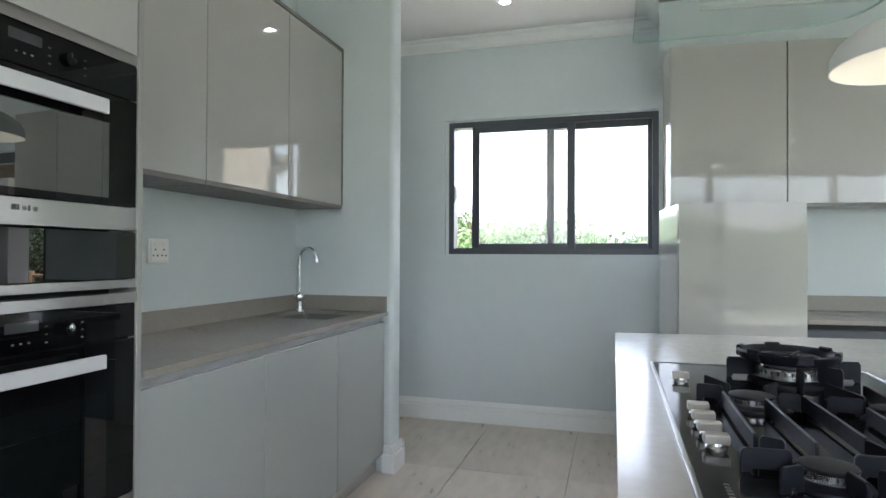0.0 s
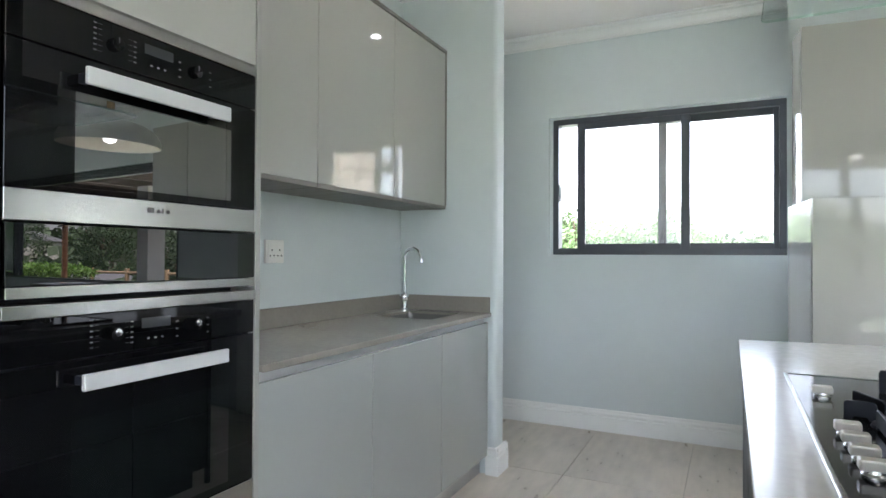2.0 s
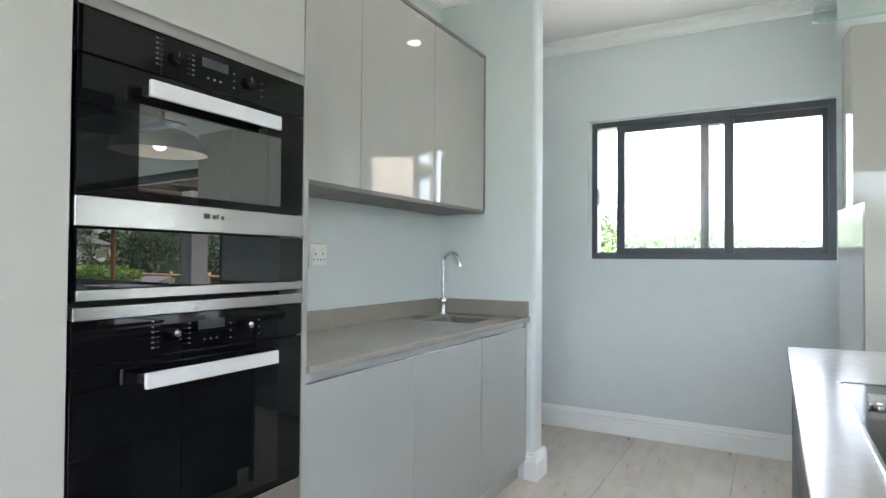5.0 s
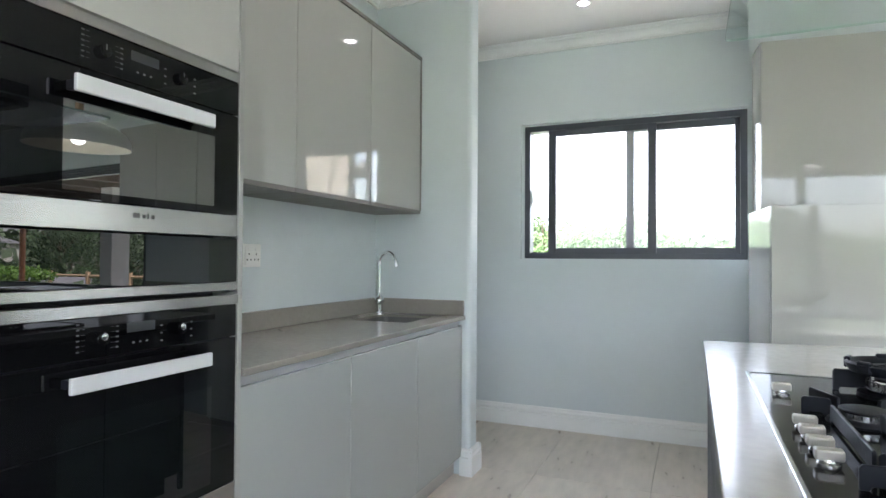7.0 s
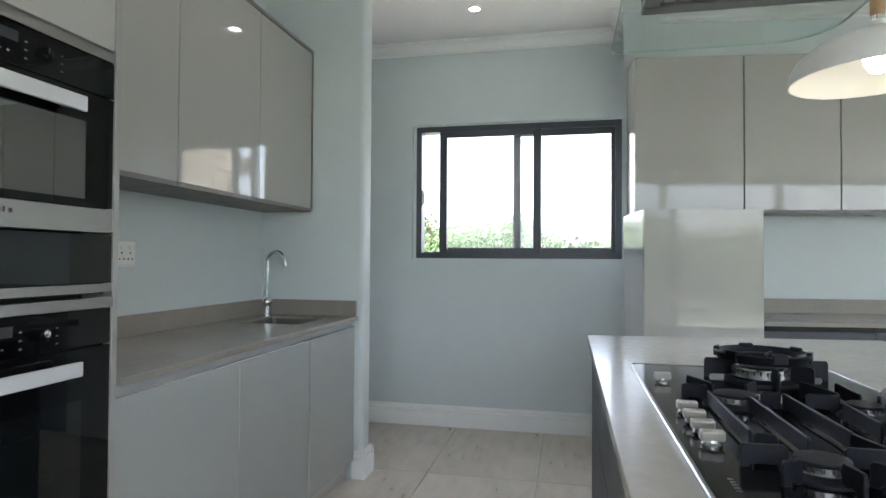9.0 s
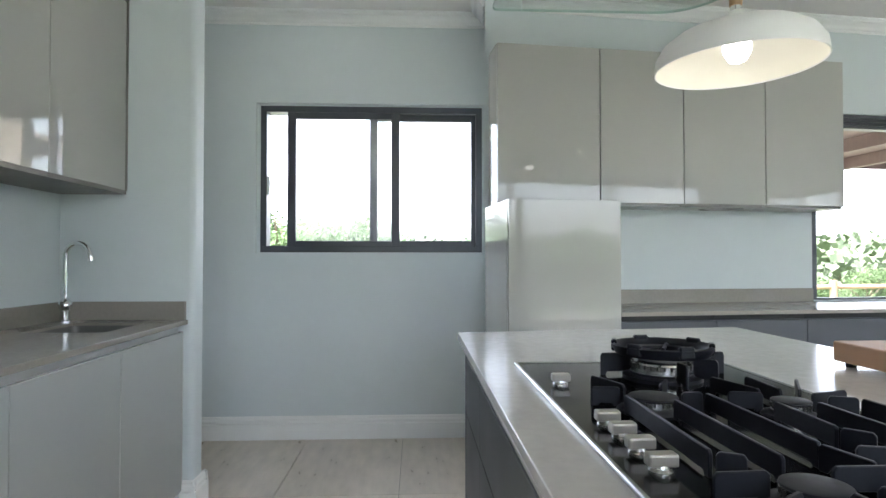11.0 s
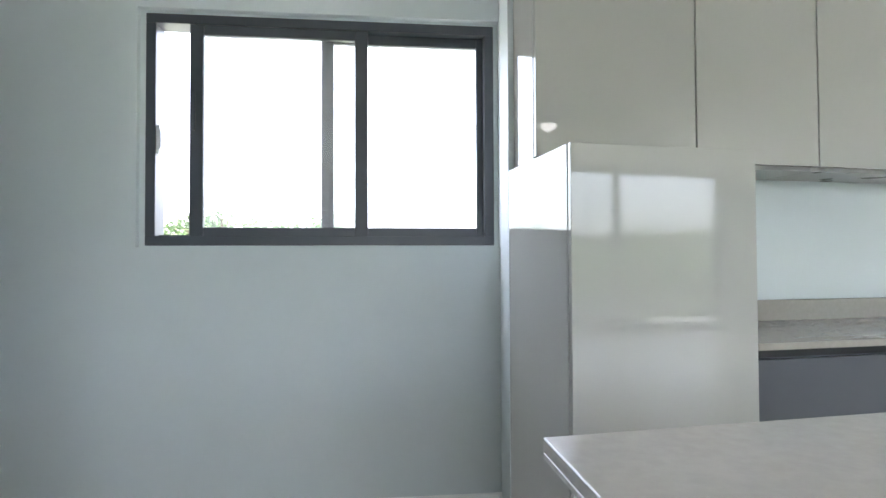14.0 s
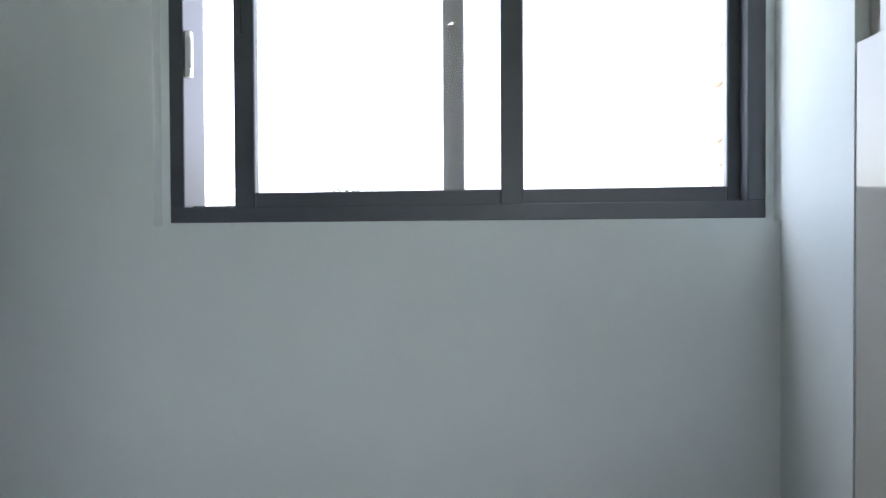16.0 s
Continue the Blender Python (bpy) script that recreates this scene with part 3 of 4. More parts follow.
# mixer tap
tp = thing("tap", "chrome gooseneck mixer tap on the worktop", "tap", pose(-1.955, 2.87, TOP, 0, 0, -6))
part("base", lathe([(0.0, 0), (0.028, 0), (0.028, 0.006), (0.021, 0.012), (0.020, 0.052), (0.026, 0.060), (0.029, 0.072), (0.027, 0.088), (0.018, 0.100), (0.013, 0.104), (0, 0.104)], 28), M_CHROME, tp, smooth=True)
arc = [(0, 0, 0.085), (0, 0, 0.18), (0, 0, 0.295)]
arc += [(0.056 - 0.056 * math.cos(radians(a)), 0, 0.295 + 0.058 * math.sin(radians(a))) for a in range(15, 166, 15)]
arc += [(0.116, 0, 0.292)]
part("spout", tube(arc, 0.0105, 14), M_CHROME, tp, smooth=True)
part("nozzle", tube([(0.1155, 0, 0.295), (0.119, 0, 0.272)], 0.0125, 14), M_CHROME, tp, smooth=True)
part("lever", tube([(0.0, -0.018, 0.07), (0.01, -0.035, 0.075), (0.022, -0.052, 0.09)], 0.006, 10), M_CHROME, tp, smooth=True)

# double socket
so = thing("wall_socket", "white square double three-pin wall socket", "socket", pose(BACK, 1.866, 1.217))
part("plate", box(0.001, 0.012, -0.056, 0.056, -0.05, 0.05, 0.003, seg=2), M_PLASTIC, so)
part("faceplate", box(0.012, 0.0165, -0.046, 0.046, -0.041, 0.041, 0.0015), M_PLASTIC, so)
for yy in (-0.023, 0.023):
    for dy, dz in ((0, 0.006), (-0.011, -0.018), (0.011, -0.018)):
        part("pin_hole", cyl(0.0038, 0, 0.0008, seg=10, m=pose(0.0166, yy + dy, dz, 0, 90, 0)), M_DARK, so)
    part("rocker", box(0.0165, 0.020, yy - 0.010, yy + 0.010, 0.020, 0.034, 0.001), M_PLASTIC, so)

# oven tower
T0, T1 = 0.526, 1.186
tw = thing("oven_tower", "tall greige gloss cabinet housing two built-in ovens", "cabinet")
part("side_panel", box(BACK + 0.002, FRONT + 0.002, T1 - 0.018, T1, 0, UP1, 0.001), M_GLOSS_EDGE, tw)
# Near-black panel stands in for the shaded gap beside the larder.
part("side_panel", box(BACK + 0.002, FRONT - 0.03, T0, T0 + 0.014, 0, UP1), M_DARK, tw)
part("carcass", box(BACK + 0.002, FRONT - 0.09, T0 + 0.015, T1 - 0.019, 0.1, UP1), M_DARK, tw)
door_leaf(tw, "upper_door", "x", FRONT, T0 + 0.004, T1 - 0.02, 1.730, UP1, M_GLOSS)
door_leaf(tw, "lower_door", "x", FRONT, T0 + 0.004, T1 - 0.02, 0.105, 0.512, M_GLOSS)
part("plinth", box(FRONT - 0.075, FRONT - 0.055, T0, T1, 0, 0.1), M_PLINTH, tw)
part("shelf", box(BACK + 0.01, FRONT - 0.012, T0 + 0.015, T1 - 0.02, 0.514, 0.521), M_UNDER, tw)

O0, O1 = 0.532, 1.164


def handle(ov, z0, z1):
    h = part("handle", box(FRONT + 0.037, FRONT + 0.048, 0.657, 1.031, z0, z1, 0.0025, seg=2), M_HANDLE, ov, "flat satin metal bar handle")
    for y in (0.675, 1.005):
        part("bracket", box(FRONT - 0.004, FRONT + 0.038, y - 0.008, y + 0.008, z0 + 0.008, z1 - 0.008, 0.001), M_BLACK, h)


def controls(ov, z, lit):
    for y in (0.747, 0.958):
        k = part("knob", cyl(0.0145, 0, 0.02 if lit else 0.012, seg=28, m=pose(FRONT, y, z, 0, 90, 0), bevel=0.002), M_BLACKGLASS, ov, smooth=True)
        if lit:
            part("knob_cap", cyl(0.008, 0, 0.003, seg=20, m=pose(FRONT + 0.02, y, z + 0.004, 0, 90, 0), bevel=0.001), M_CHROME, k, smooth=True)
        part("pointer", box(FRONT + (0.0205 if lit else 0.0125), FRONT + (0.0212 if lit else 0.0132), y - 0.0012, y + 0.0012, z + 0.002, z + 0.014), M_MARK, k)
        for s, n in ((-1, 6), (1, 5)):
            for i in range(n if y < 0.9 else 3):
                zz = z - 0.026 + i * (0.0115 if y < 0.9 else 0.018)
                part("print_mark", box(FRONT - 0.0005, FRONT + 0.0004, y + s * 0.046 - 0.0035, y + s * 0.046 + 0.0035, zz, zz + 0.0034), M_MARK, ov)
                if y < 0.9:
                    part("print_line", box(FRONT - 0.0005, FRONT + 0.0004, y + (s * 0.030 if s > 0 else -0.039), y + (0.039 if s > 0 else -0.030) + 0.0, zz + 0.0016, zz + 0.0024), M_MARK, ov)
    part("display", box(FRONT - 0.0006, FRONT + 0.0008, 0.817, 0.893, z + 0.004, z + 0.027), M_SCREEN, ov, "dark glass display")
    for i in range(3):
        part("print_mark", box(FRONT - 0.0005, FRONT + 0.0004, 0.832 + i * 0.018, 0.838 + i * 0.018, z - 0.022, z - 0.018), M_MARK, ov)


M_SCREEN = mat("display_glass", (0.05, 0.053, 0.055), 0.05)
ov = thing("compact_oven", "black glass built-in compact oven with steel trim", "oven")
part("chassis", box(FRONT - 0.085, FRONT - 0.016, O0 + 0.005, O1 - 0.005, 1.266, 1.724), M_BLACK, ov)
part("top_trim", box(FRONT - 0.018, FRONT + 0.003, O0, O1, 1.7005, 1.7255, 0.001), M_STEEL, ov, "brushed steel strip")
part("control_panel", box(FRONT - 0.016, FRONT, O0, O1, 1.608, 1.699, 0.001), M_BLACKGLASS, ov)
part("oven_door", box(FRONT - 0.016, FRONT, O0, O1, 1.3265, 1.605, 0.001), M_BLACKGLASS, ov)
part("window_glass", box(FRONT - 0.001, FRONT + 0.0003, O0 + 0.130, O1 - 0.088, 1.345, 1.533), M_OVENPANE, ov, "smoky viewing glass")
part("steel_band", box(FRONT - 0.016, FRONT + 0.001, O0, O1, 1.265, 1.325, 0.001), M_STEEL, ov, "brushed steel band")
for i, (w, hgt) in enumerate(((0.013, 0.012), (0.005, 0.012), (0.010, 0.009), (0.005, 0.012), (0.010, 0.009))):
    y = 0.828 + i * 0.0125
    part("badge", box(FRONT + 0.0008, FRONT + 0.002, y, y + w * 0.8, 1.297, 1.297 + hgt), M_LETTER, ov)
handle(ov, 1.542, 1.578)
controls(ov, 1.655, False)

dr = thing("warming_drawer", "black glass warming drawer with a steel lower edge", "drawer")
part("chassis", box(FRONT - 0.085, FRONT - 0.016, O0 + 0.005, O1 - 0.005, 1.112, 1.258), M_BLACK, dr)
part("front", box(FRONT - 0.014, FRONT + 0.001, O0 + 0.004, O1, 1.1395, 1.260, 0.001), M_DRAWERGLASS, dr)
part("steel_edge", box(FRONT - 0.014, FRONT + 0.003, O0 + 0.004, O1, 1.116, 1.138, 0.001), M_STEEL, dr)

ov = thing("oven", "black glass built-in oven with a steel top strip", "oven")
part("chassis", box(FRONT - 0.085, FRONT - 0.016, O0 + 0.005, O1 - 0.005, 0.523, 1.10), M_BLACK, ov)
part("top_trim", box(FRONT - 0.02, FRONT + 0.008, O0 - 0.004, O1, 1.078, 1.104, 0.001), M_STEEL, ov)
part("control_panel", box(FRONT - 0.016, FRONT, O0 - 0.004, O1, 0.988, 1.0765, 0.001), M_BLACKGLASS, ov)
part("oven_door", box(FRONT - 0.016, FRONT, O0 - 0.004, O1, 0.582, 0.984, 0.001), M_BLACKGLASS, ov)
part("window_glass", box(FRONT - 0.001, FRONT + 0.0003, O0 + 0.130, O1 - 0.088, 0.602, 0.862), M_DRAWERGLASS, ov, "smoky viewing glass")
part("steel_band", box(FRONT - 0.016, FRONT + 0.001, O0 - 0.004, O1, 0.524, 0.580, 0.001), M_STEEL, ov)
handle(ov, 0.928, 0.962)
controls(ov, 1.03, True)

# tall doors beside the ovens
for a, b in ((-0.10, 0.524), (-0.72, -0.10), (-1.34, -0.72)):
    c = thing("larder_cabinet", "tall high-gloss greige handleless cabinet beside the ovens", "cabinet", group="tall cabinets")
    part("body", box(BACK + 0.002, FRONT - 0.024, a + 0.001, b - 0.001, 0.1, UP1), M_UNDER, c)
    door_leaf(c, "door", "x", FRONT, a, b, 0.105, UP1, M_GLOSS)
    part("plinth", box(FRONT - 0.075, FRONT - 0.055, a, b, 0, 0.1), M_PLINTH, c)


# ---- far run ----
c = thing("tall_cabinet", "waist-to-shoulder high greige gloss cabinet beside the window", "cabinet", RM)
part("side_panel", box(0.0, 0.018, 0.023, 0.531, 0, 1.481, 0.001), M_GLOSS, c)
part("side_panel", box(0.594, 0.612, 0.023, RWALL - 0.002, 0, 1.481, 0.001), M_GLOSS, c)
part("top", box(0.018, 0.594, 0.023, 0.531, 1.463, 1.4805), M_GLOSS, c)
part("body", box(0.019, 0.593, 0.026, 0.531, 0.1, 1.462), M_UNDER, c)
door_leaf(c, "door", "y", 0.0, 0.0, 0.612, 0.02, 1.483, M_GLOSS)

UE = (0.02, 0.637, 1.163, 1.70, 2.24)
for i, (a, b) in enumerate(zip(UE, UE[1:])):
    c = thing("wall_cabinet", "high-gloss greige handleless wall cabinet over the grey units", "cabinet", RM, group="far wall cabinets")
    # Carcass blackened so that the door seams read as shaded gaps.
    part("body", box(a + (0.014 if i == 0 else 0.001), b - (0.014 if i == 3 else 0.001), 0.338, 0.531 if i == 0 else RWALL - 0.002, 1.507, 2.403), M_DARK, c)
    if i == 0:
        part("end_panel", box(a + 0.001, a + 0.0135, 0.336, 0.531, 1.4835, 2.404, 0.001), M_GLOSS, c)
    if i == 3:
        part("end_panel", box(b - 0.0135, b - 0.001, 0.336, RWALL - 0.002, 1.4835, 2.404, 0.001), M_GLOSS, c)
    if i:
        part("light_rail", box(a + 0.002, b - (0.015 if i == 3 else 0.002), 0.36, RWALL - 0.002, 1.4865, 1.506), M_GLOSS_EDGE, c)
    else:
        part("filler_strip", box(a + 0.0145, b - 0.002, 0.3365, 0.531, 1.4835, 1.5065), M_GLOSS, c)
    door_leaf(c, "door", "y", 0.315, a, b, 1.495, 2.405, M_GLOSS, gap=0.003)

BE = (0.614, 1.17, 1.72, 2.27, 2.82, 3.37, 3.92)
for a, b in zip(BE, BE[1:]):
    c = thing("drawer_cabinet", "gloss charcoal-grey handleless drawer unit", "cabinet", RM, group="far base units")
    part("body", box(a + 0.001, b - 0.001, 0.045, RWALL - 0.002, 0.1, TOP - 0.024), M_GREY, c)
    for z0, z1 in ((0.105, 0.46), (0.463, 0.838)):
        door_leaf(c, "drawer_front", "y", 0.02, a, b, z0, z1, M_GREY)
    # Dark strip put in for the shade under the slab.
    part("grip_channel", box(a + 0.001, b - 0.001, 0.04, 0.0445, 0.84, TOP - 0.024), M_DARK, c, "recessed grip channel darkened for its shade")
    part("plinth", box(a, b, 0.08, 0.10, 0, 0.1), M_GREY, c)
wt = thing("worktop", "greige quartz worktop running under the wide window", "worktop", RM)
part("slab", box(0.614, 3.94, 0.0, RWALL - 0.002, TOP - 0.022, TOP, 0.0015), M_QUARTZ, wt)
part("upstand", box(0.614, W2A - 0.01, RWALL - 0.022, RWALL - 0.002, TOP + 0.0005, TOP + 0.088, 0.0015), M_QUARTZ, wt)


# ---- island ----
IT = 0.90
ISL = [(-0.238, 0.34), (0.895, 0.34), (0.878, 2.462), (-0.238, 2.34)]
isl = thing("island_worktop", "pale grey polished quartz island worktop", "worktop")
part("slab", prism(ISL, IT - 0.0205, IT, 0.0015), M_ISLAND, isl)
part("edge_build_up", prism([(-0.2375, 0.3405), (0.8945, 0.3405), (0.8775, 2.4615), (-0.2375, 2.3395)], IT - 0.03, IT - 0.021, 0.001), M_ISLAND, isl)
c = thing("island_cabinet", "gloss charcoal-grey kitchen island with handleless drawers", "kitchen island")
inset = [(-0.206, 0.371), (0.60, 0.371), (0.60, 2.215), (-0.206, 2.14)]
part("body", prism(inset, 0.1, IT - 0.032), M_GREY, c)
part("plinth", prism([(-0.16, 0.42), (0.55, 0.42), (0.55, 2.16), (-0.16, 2.09)], 0, 0.1), M_GREY, c)
part("end_panel", prism([(-0.2275, 2.124), (-0.2065, 2.124), (-0.2065, 2.145), (-0.2275, 2.143)], 0.02, IT - 0.033), M_GREY, c)
for a, b in ((0.375, 0.75), (0.75, 1.70), (1.70, 2.122)):
    for z0, z1 in ((0.105, 0.39), (0.393, 0.66), (0.663, 0.845)):
        part("drawer_front", box(-0.227, -0.2065, a + 0.0015, b - 0.0015, z0 + 0.0015, z1 - 0.0015, 0.001), M_GREY, c)
# Same dark strip below the island slab, in place of shade.
part("grip_channel", box(-0.2105, -0.2065, 0.375, 2.12, 0.846, IT - 0.033), M_DARK, c)

# hob
HX0, HX1, HY0, HY1 = -0.144, 0.385, 0.628, 1.658
hob = thing("gas_hob", "black glass five-burner gas hob with a steel frame", "hob")
bm = box(HX0, HX0 + 0.009, HY0, HY1, IT + 0.0005, IT + 0.009, 0.002)
box(HX1 - 0.009, HX1, HY0, HY1, IT + 0.0005, IT + 0.009, 0.002, bm=bm)
box(HX0 + 0.009, HX1 - 0.009, HY0, HY0 + 0.009, IT + 0.0005, IT + 0.009, 0.002, bm=bm)
box(HX0 + 0.009, HX1 - 0.009, HY1 - 0.009, HY1, IT + 0.0005, IT + 0.009, 0.002, bm=bm)
part("frame", bm, M_STEEL, hob, "bright steel frame")
part("glass", box(HX0 + 0.0092, HX1 - 0.0092, HY0 + 0.0092, HY1 - 0.0092, IT + 0.0005, IT + 0.007), M_HOBGLASS, hob, "black glass plate")
HZ = IT + 0.007


def burner(x, y, r):
    b = part("burner", lathe([(0, 0.0), (r * 1.55, 0.0), (r * 1.5, 0.004), (r * 1.15, 0.007), (r * 1.05, 0.010), (0, 0.010)], 32, pose(x, y, HZ)), M_BLACK, hob, smooth=True)
    part("ring", lathe([(r * 0.9, 0.009), (r * 1.0, 0.009), (r * 1.02, 0.021), (r * 0.9, 0.023)], 32, pose(x, y, HZ)), M_FLAME, b, "bright flame ring", smooth=True)
    for k in range(20):
        a = 2 * math.pi * k / 20
        part("flame_slot", box(-0.0012, 0.0012, -0.001, 0.001, 0.015, 0.021), M_DARK, b).matrix_basis = pose(x + r * 1.021 * math.cos(a), y + r * 1.021 * math.sin(a), HZ, 0, 0, math.degrees(a))
    part("cap", lathe([(0, 0.0275), (r * 0.9, 0.0275), (r * 1.02, 0.0262), (r * 1.05, 0.024), (r * 1.0, 0.022), (0, 0.022)], 32, pose(x, y, HZ)), M_BLACK, b, smooth=True)


for x, y, r in ((0.018, 1.178, 0.040), (0.236, 1.136, 0.030), (0.026, 0.775, 0.034), (0.246, 0.83, 0.032)):
    burner(x, y, r)


def blade(stand, x, y, turn, length, h=0.033, low=0.0, t=0.0058, foot=0.012):
    """An upright cast plate with a notched lower edge."""
    bm = bmesh.new()
    L = length / 2
    outline = [(-L, low), (-L + foot, low), (-L + foot + 0.003, h * 0.16), (L - foot - 0.003, h * 0.16), (L - foot, low), (L, low), (L, h * 0.86), (L - 0.004, h), (-L + 0.004, h), (-L, h * 0.86)]
    f = [bm.verts.new((px, -t / 2, pz)) for px, pz in outline]
    b = [bm.verts.new((px, t / 2, pz)) for px, pz in outline]
    bm.faces.new(f)
    bm.faces.new(b[::-1])
    for k in range(len(f)):
        bm.faces.new((f[k], b[k], b[(k + 1) % len(f)], f[(k + 1) % len(f)]))
    bmesh.ops.recalc_face_normals(bm, faces=bm.faces[:])
    bmesh.ops.bevel(bm, geom=bm.edges[:], offset=0.0012, segments=1, profile=0.5, affect="EDGES")
    bmesh.ops.transform(bm, verts=bm.verts, matrix=pose(x, y, HZ, 0, 0, turn))
    part("blade", bm, M_BLACK, stand)


def plate(stand, x0, y0, x1, y1, h=0.034, low=0.0):
    """A cast plate from one floor point to another."""
    blade(stand, (x0 + x1) / 2, (y0 + y1) / 2, math.degrees(math.atan2(y1 - y0, x1 - x0)), math.hypot(x1 - x0, y1 - y0), h, low)


def grate(spines, arms):
    g = thing("pan_support", "black cast-iron pan support across the hob", "pan support", group="hob pan supports")
    for p in spines + arms:
        plate(g, *p)


grate([(-0.040, 0.866, -0.037, 1.16), (0.034, 0.842, 0.031, 1.122), (0.112, 0.890, 0.105, 1.165)],
      [(-0.036, 0.862, -0.006, 0.846), (-0.074, 0.795, -0.010, 0.798), (0.066, 0.806, 0.145, 0.806), (0.108, 0.886, 0.126, 0.815),
       (-0.042, 0.722, -0.012, 0.742), (0.036, 0.738, 0.043, 0.692), (0.074, 0.752, 0.113, 0.700),
       (-0.077, 1.222, -0.028, 1.212), (-0.046, 1.325, -0.012, 1.232), (0.052, 1.228, 0.086, 1.282), (0.064, 1.170, 0.101, 1.169)])
grate([(0.183, 0.956, 0.186, 1.10), (0.258, 0.876, 0.253, 1.094), (0.345, 0.896, 0.341, 1.112)],
      [(0.184, 0.952, 0.212, 0.922), (0.296, 1.131, 0.338, 1.115), (0.147, 1.172, 0.202, 1.160), (0.182, 1.300, 0.212, 1.184),
       (0.252, 1.300, 0.250, 1.184), (0.278, 1.176, 0.334, 1.270), (0.282, 1.150, 0.358, 1.172), (0.147, 0.876, 0.204, 0.862),
       (0.180, 0.722, 0.214, 0.790), (0.252, 0.785, 0.258, 0.712), (0.292, 0.792, 0.330, 0.715), (0.290, 0.842, 0.360, 0.846)])

# wok burner with its ring stand
WX, WY = 0.150, 1.452
w = part("burner", lathe([(0, 0), (0.085, 0), (0.084, 0.008), (0.07, 0.012), (0.068, 0.016), (0, 0.016)], 36, pose(WX, WY, HZ)), M_BLACK, hob, "large wok burner", smooth=True)
part("ring", lathe([(0.050, 0.014), (0.066, 0.014), (0.066, 0.034), (0.060, 0.037), (0.05, 0.037)], 40, pose(WX, WY, HZ)), M_FLAME, w, "bright toothed flame ring", smooth=True)
for k in range(30):
    a = 2 * math.pi * k / 30
    part("flame_slot", box(-0.0015, 0.0015, -0.0016, 0.0016, 0.026, 0.035), M_DARK, w).matrix_basis = pose(WX + 0.0662 * math.cos(a), WY + 0.0662 * math.sin(a), HZ, 0, 0, math.degrees(a))
part("cap", lathe([(0.022, 0.036), (0.05, 0.036), (0.052, 0.041), (0.022, 0.043)], 32, pose(WX, WY, HZ)), M_BLACK, w, smooth=True)
part("inner_cap", lathe([(0, 0.043), (0.014, 0.042), (0.017, 0.038), (0.015, 0.02), (0, 0.02)], 24, pose(WX, WY, HZ)), M_BLACK, w, smooth=True)
g = thing("wok_support", "black cast-iron ring stand over the wok burner", "pan support", group="hob pan supports")
blade(g, WX - 0.086, WY + 0.045, 4, 0.076, h=0.050)
blade(g, WX + 0.122, WY + 0.045, 4, 0.086, h=0.050)
for a in (35, 325):
    blade(g, WX + 0.088 * math.cos(radians(a)), WY + 0.094 * math.sin(radians(a)), a, 0.05, h=0.05)
blade(g, WX, WY - 0.1, 90, 0.045, h=0.05)
part("ring", lathe([(0.098, 0.054), (0.106, 0.066), (0.108, 0.074), (0.102, 0.077), (0.090, 0.069), (0.087, 0.061), (0.093, 0.055), (0.098, 0.054)], 44, pose(WX, WY, HZ)), M_BLACK, g, smooth=True)
part("inner_ring", lathe([(0.066, 0.056), (0.070, 0.062), (0.065, 0.066), (0.057, 0.063), (0.056, 0.058), (0.060, 0.054), (0.066, 0.056)], 40, pose(WX, WY, HZ)), M_BLACK, g, smooth=True)
for a in (25, 95, 160, 215, 275, 335):
    c_, s_ = math.cos(radians(a)), math.sin(radians(a))
    part("lug", box(-0.017, 0.017, -0.006, 0.006, 0.058, 0.083, 0.003), M_BLACK, g).matrix_basis = pose(WX + 0.101 * c_, WY + 0.101 * s_, HZ, 0, 0, a + 90)
for a in (60, 150, 240, 330):
    c_, s_ = math.cos(radians(a)), math.sin(radians(a))
    part("finger", tube([(WX + 0.089 * c_, WY + 0.089 * s_, HZ + 0.063), (WX + 0.060 * c_, WY + 0.060 * s_, HZ + 0.062), (WX + 0.024 * c_, WY + 0.024 * s_, HZ + 0.059)], 0.0045, 8), M_BLACK, g, smooth=True)

for y in (1.394, 1.094, 1.026, 0.958, 0.890):
    k = part("knob", lathe([(0, 0), (0.016, 0), (0.016, 0.003), (0.012, 0.006), (0.011, 0.010), (0, 0.010)], 24, pose(-0.090, y, HZ)), M_FLAME, hob, "satin metal control knob", smooth=True)
    part("grip", box(-0.090 - 0.019, -0.090 + 0.019, y - 0.0105, y + 0.0105, HZ + 0.008, HZ + 0.024, 0.003, seg=2), M_KNOB, k)
for i in range(5):
    part("badge", box(-0.105, -0.098, 0.69 + i * 0.011, 0.696 + i * 0.011, HZ + 0.0002, HZ + 0.0006), M_MARK, hob)

# board on the island
bd = thing("chopping_board", "thick brown wooden chopping block on the island", "chopping board", pose(0.775, 1.42, IT))
part("block", box(-0.105, 0.105, -0.21, 0.21, 0.012, 0.062, 0.004, seg=2), M_BOARD, bd)
for sx in (-1, 1):
    for sy in (-1, 1):
        part("foot", cyl(0.012, 0, 0.013, sx * 0.08, sy * 0.18, seg=14), M_BLACK, bd)

